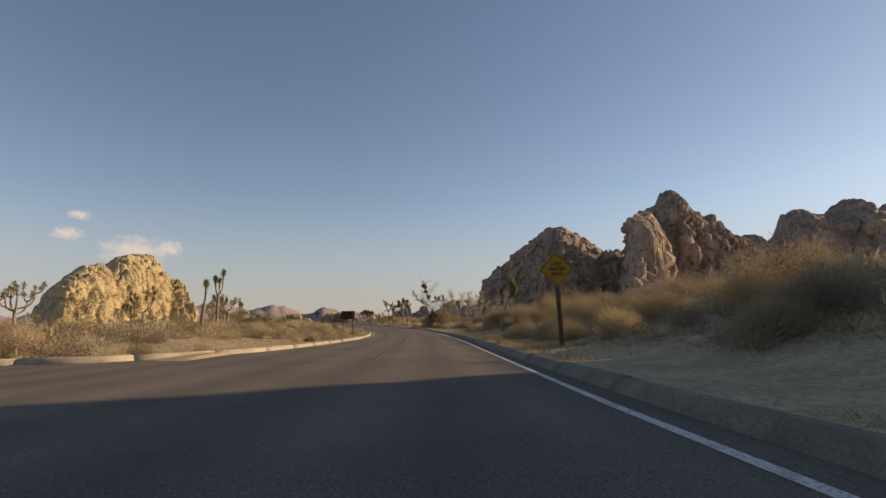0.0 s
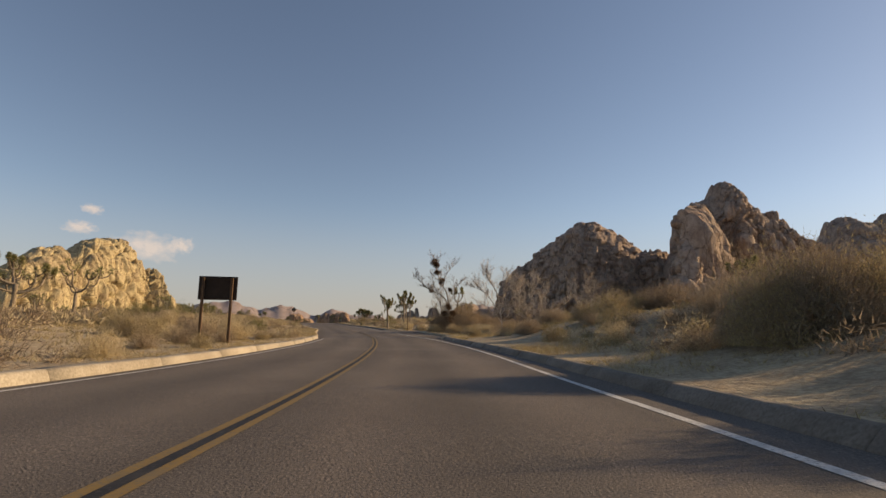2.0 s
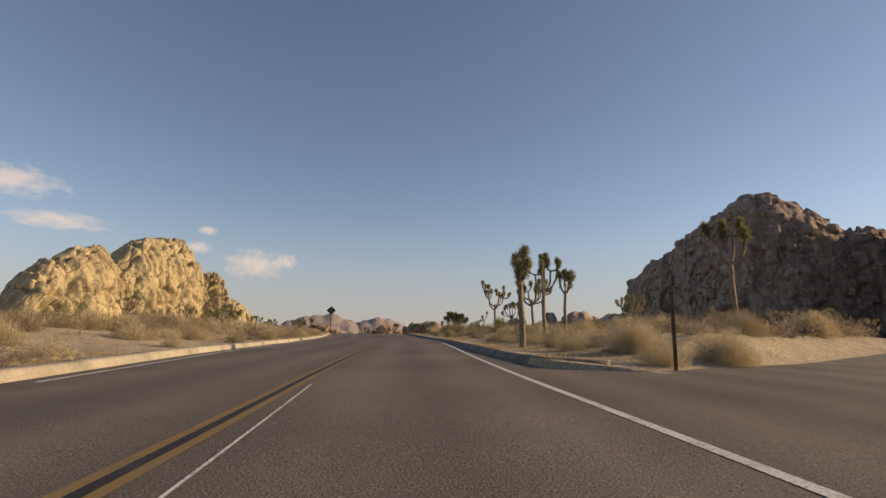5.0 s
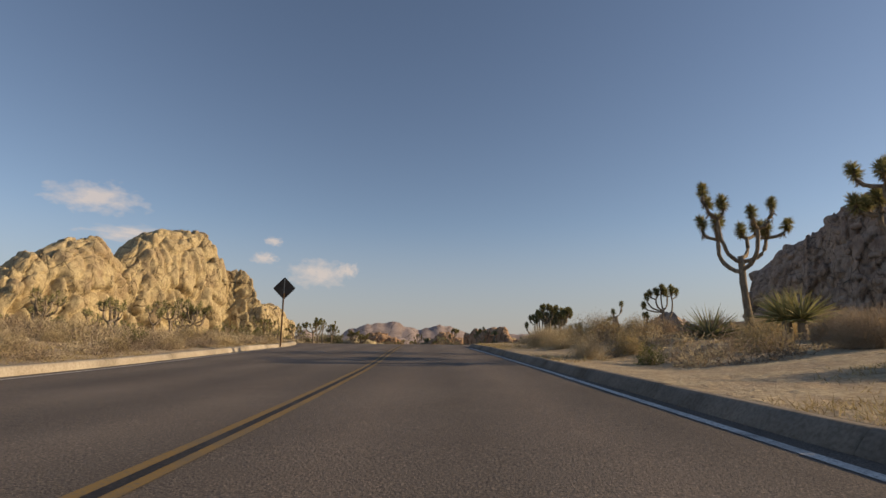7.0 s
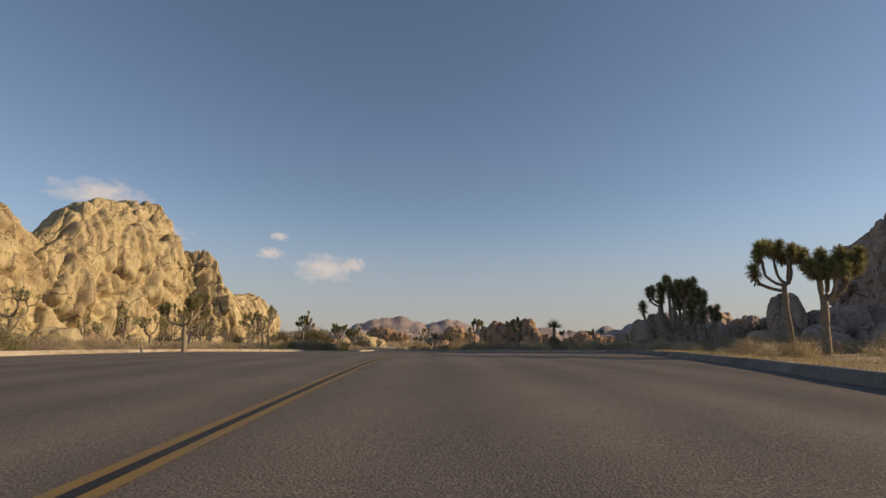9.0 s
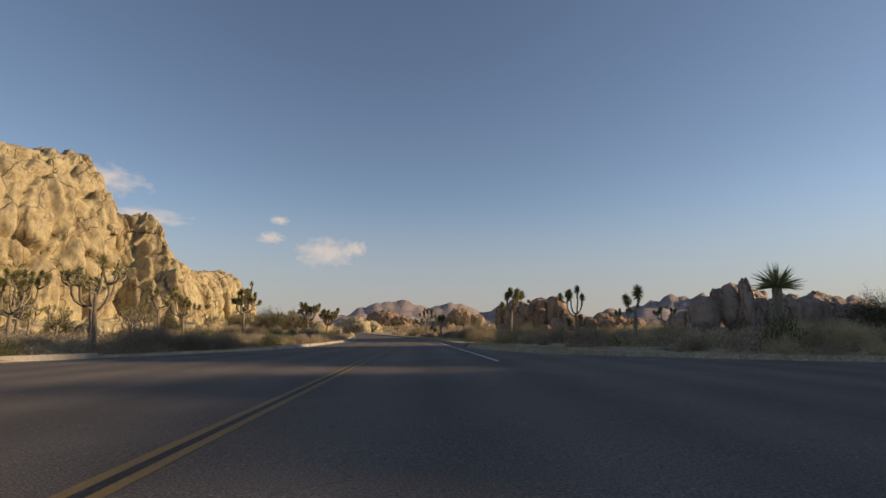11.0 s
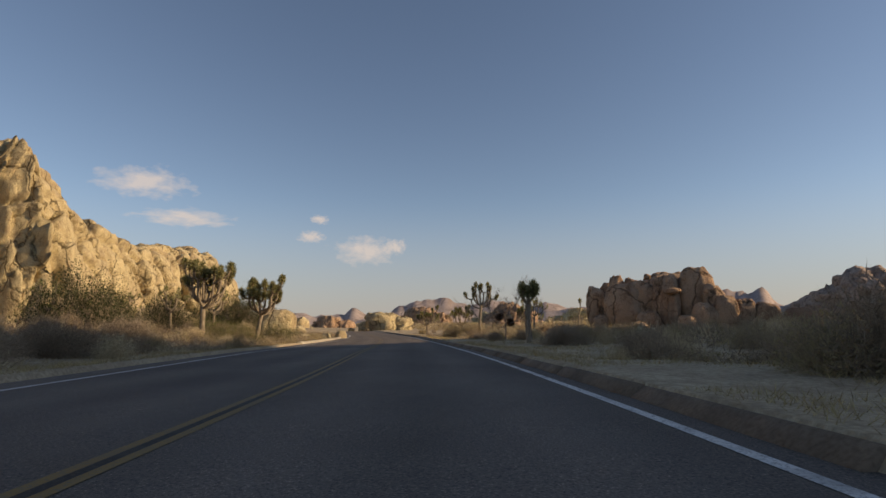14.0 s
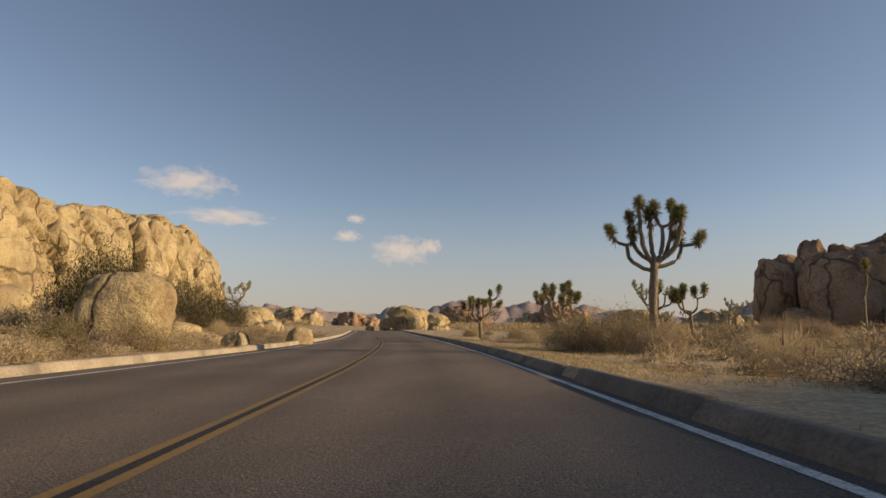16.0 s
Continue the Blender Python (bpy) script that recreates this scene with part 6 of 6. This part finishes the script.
def plate_mesh(name, half, thick, corner, mat):
    """A square plate with rounded corners, facing -y, standing on one corner."""
    bm = bmesh.new()
    pts = []
    for q in range(4):
        c = Vector(((half - corner) * (1, -1, -1, 1)[q], (half - corner) * (1, 1, -1, -1)[q]))
        for k in range(5):
            t = math.pi / 2 * (q + k / 4)
            pts.append((c.x + corner * math.cos(t), c.y + corner * math.sin(t)))
    turn = math.pi / 4
    ring = [bm.verts.new((x * math.cos(turn) - y * math.sin(turn), 0, x * math.sin(turn) + y * math.cos(turn))) for x, y in pts]
    face = bm.faces.new(ring)
    ext = bmesh.ops.extrude_face_region(bm, geom=[face])
    bmesh.ops.translate(bm, vec=(0, thick, 0), verts=[e for e in ext["geom"] if isinstance(e, bmesh.types.BMVert)])
    bmesh.ops.recalc_face_normals(bm, faces=bm.faces[:])
    me = bpy.data.meshes.new(name)
    bm.to_mesh(me)
    bm.free()
    me.materials.append(mat)
    return me


def lettering(text, size, mat):
    cu = bpy.data.curves.new("lettering", "FONT")
    cu.body, cu.size, cu.align_x, cu.align_y, cu.extrude, cu.offset = text, size, "CENTER", "CENTER", 0.001, 0.004
    ob = bpy.data.objects.new("lettering", cu)
    scene.collection.objects.link(ob)
    me = bpy.data.meshes.new_from_object(ob.evaluated_get(bpy.context.evaluated_depsgraph_get()))
    bpy.data.objects.remove(ob)
    me.materials.clear()
    me.materials.append(mat)
    return me


def warning_sign(x, y, base, turn):
    top = thing("warning_sign", (x, y, base), "yellow diamond warning sign on a brown wooden post", "sign", turn=turn)
    piece("post", box_mesh("post", (0.12, 0.12, 2.25), WOOD, 0.012, (0, 0, 0.925)), top, m=pose(0, 0.07, 0, 0, -2.2, 0))
    plate = piece("sign_plate", plate_mesh("sign_plate", 0.395, 0.004, 0.05, SIGN_YELLOW), top, "faded yellow diamond plate", pose(-0.085, 0, 2.28, 0, -3, 0))
    rim = plate_mesh("border", 0.37, 0.002, 0.04, SIGN_BLACK)
    inner = plate_mesh("border_field", 0.352, 0.002, 0.035, SIGN_YELLOW)
    piece("border", rim, plate, "black border line", pose(0, -0.004, 0))
    piece("border_field", inner, plate, m=pose(0, -0.008, 0))
    for row, (text, z) in enumerate((("LOW", 0.155), ("WATER", 0.0), ("XING", -0.155))):
        piece("lettering", lettering(text, 0.155, SIGN_BLACK), plate, "black letters", pose(0, -0.013, z, 90, 0, 0))
    for z in (0.30, -0.46):
        piece("bolt", box_mesh("bolt", (0.03, 0.02, 0.03), STEEL, 0.006), plate, m=pose(0, -0.012, z))


warning_sign(4.0, -2.3, ground_z(4.0, -2.3) + 0.10, 2)


def board_sign(x, y, turn):
    top = thing("board_sign", (x, y, ground_z(x, y)), "dark brown wooden board on two wooden posts", "sign", turn=turn)
    for ox in (-0.50, 0.50):
        piece("post", box_mesh("post", (0.09, 0.09, 2.5), WOOD, 0.01, (0, 0, 1.1)), top, m=pose(ox, -0.06, 0))
    board = piece("board", box_mesh("board", (1.36, 0.04, 0.86), SIGN_BROWN, 0.008), top, "dark brown back of the board", pose(0, 0.02, 1.98))
    for z in (-0.36, 0.36):
        piece("batten", box_mesh("batten", (1.30, 0.03, 0.07), SIGN_BROWN, 0.006), board, m=pose(0, -0.035, z))


board_sign(-7.75, 37.2, 6)


def diamond_back(x, y, turn):
    top = thing("road_sign", (x, y, ground_z(x, y)), "diamond road sign seen from its dark back, on a thin post", "sign", turn=turn)
    piece("post", box_mesh("post", (0.07, 0.06, 2.6), WOOD, 0.008, (0, 0, 1.2)), top, m=pose(0, -0.04, 0))
    plate = piece("sign_plate", plate_mesh("sign_plate", 0.40, 0.005, 0.05, SIGN_BACK), top, "dark bare back of the plate", pose(0, 0, 2.75))
    piece("brace", box_mesh("brace", (0.05, 0.012, 0.9), STEEL, 0.003), plate, m=pose(0, -0.01, 0))


diamond_back(-29.1, 132.5, 14)


def marker_post(x, y, h):
    top = thing("marker_post", (x, y, ground_z(x, y)), "thin weathered wooden marker post in dry brush", "post")
    piece("stake", box_mesh("stake", (0.07, 0.05, h + 0.3), WOOD, 0.008, (0, 0, h / 2 - 0.15)), top)
    piece("cap", box_mesh("cap", (0.075, 0.055, 0.06), SIGN_BACK, 0.006, (0, 0, h - 0.02)), top)


px, py, _ = on_road(81.1, 5.5)
marker_post(float(px), float(py), 1.6)


# ---- clouds ----
def cloud_material(seed):
    m = Mat("cloud_vapour_%d" % seed, 1.0)
    v = m.coords((1, 1, 1), "Object")
    shift = m.n("VectorMath")
    shift.operation = "ADD"
    shift.inputs[1].default_value = (seed * 3.1, seed * 1.7, 0)
    m.link(v, shift.inputs[0])
    stretch = m.n("Mapping")
    stretch.inputs["Scale"].default_value = (5.2, 3.4, 1)
    m.link(shift.outputs[0], stretch.inputs["Vector"])
    n1 = m.noise(stretch.outputs[0], 1.6, 8, 0.58)
    grad = m.n("VectorMath")
    grad.operation = "DISTANCE"
    grad.inputs[1].default_value = (0.0, 0.0, 0.0)
    m.link(v, grad.inputs[0])
    fall = m.n("MapRange")
    fall.inputs["From Min"].default_value, fall.inputs["From Max"].default_value = 0.06, 0.5
    fall.inputs["To Min"].default_value, fall.inputs["To Max"].default_value = 0.30, -0.46
    m.link(grad.outputs["Value"], fall.inputs["Value"])
    add = m.n("Math")
    add.operation = "ADD"
    m.link(n1, add.inputs[0])
    m.link(fall.outputs[0], add.inputs[1])
    a = m.n("MapRange")
    a.inputs["From Min"].default_value, a.inputs["From Max"].default_value = 0.34, 0.80
    a.inputs["To Max"].default_value = 0.75
    m.link(add.outputs[0], a.inputs["Value"])
    em = m.n("Emission", Strength=0.62)
    em.inputs["Color"].default_value = (1.0, 0.95, 0.93, 1)
    tr = m.n("BsdfTransparent")
    mx = m.n("MixShader")
    m.link(a.outputs[0], mx.inputs[0])
    m.link(tr.outputs[0], mx.inputs[1])
    m.link(em.outputs[0], mx.inputs[2])
    m.link(mx.outputs[0], m.t.nodes["Material Output"].inputs["Surface"])
    return m.m


def cloud(az, el, width, height, seed):
    """A far cloud at a bearing (degrees left of +y) and elevation, its size in degrees."""
    R = 2900.0
    a, e = radians(az), radians(el)
    c = Vector((-math.sin(a) * math.cos(e), math.cos(a) * math.cos(e), math.sin(e))) * R + Vector((-30, 110, 0))
    w, h = R * radians(width) / 2, R * radians(height) / 2
    me = raw_mesh("cloud_backdrop", [(-0.5, -0.5, 0), (0.5, -0.5, 0), (0.5, 0.5, 0), (-0.5, 0.5, 0)], [(0, 1, 2, 3)], cloud_material(seed))
    ob = new("cloud_backdrop", me)
    ob.matrix_basis = Matrix.Translation(c) @ (Vector((-30, 110, 1)) - c).to_track_quat("Z", "Y").to_matrix().to_4x4() @ Matrix.Diagonal((2 * w, 2 * h, 1, 1))
    ob.visible_shadow = False
    tagged(ob, "small white evening cloud low in the sky", "cloud", kind="structure")


for az, el, wd, ht, sd in ((49.6, 13.2, 13, 4.6, 1), (46.0, 10.2, 14.0, 2.8, 2), (28.6, 7.6, 11, 4.8, 3), (33.4, 10.7, 3.4, 1.6, 4), (34.2, 8.9, 4.4, 2.2, 5), (25.6, 8.0, 4.2, 2.8, 6)):
    cloud(az, el, wd, ht, sd)
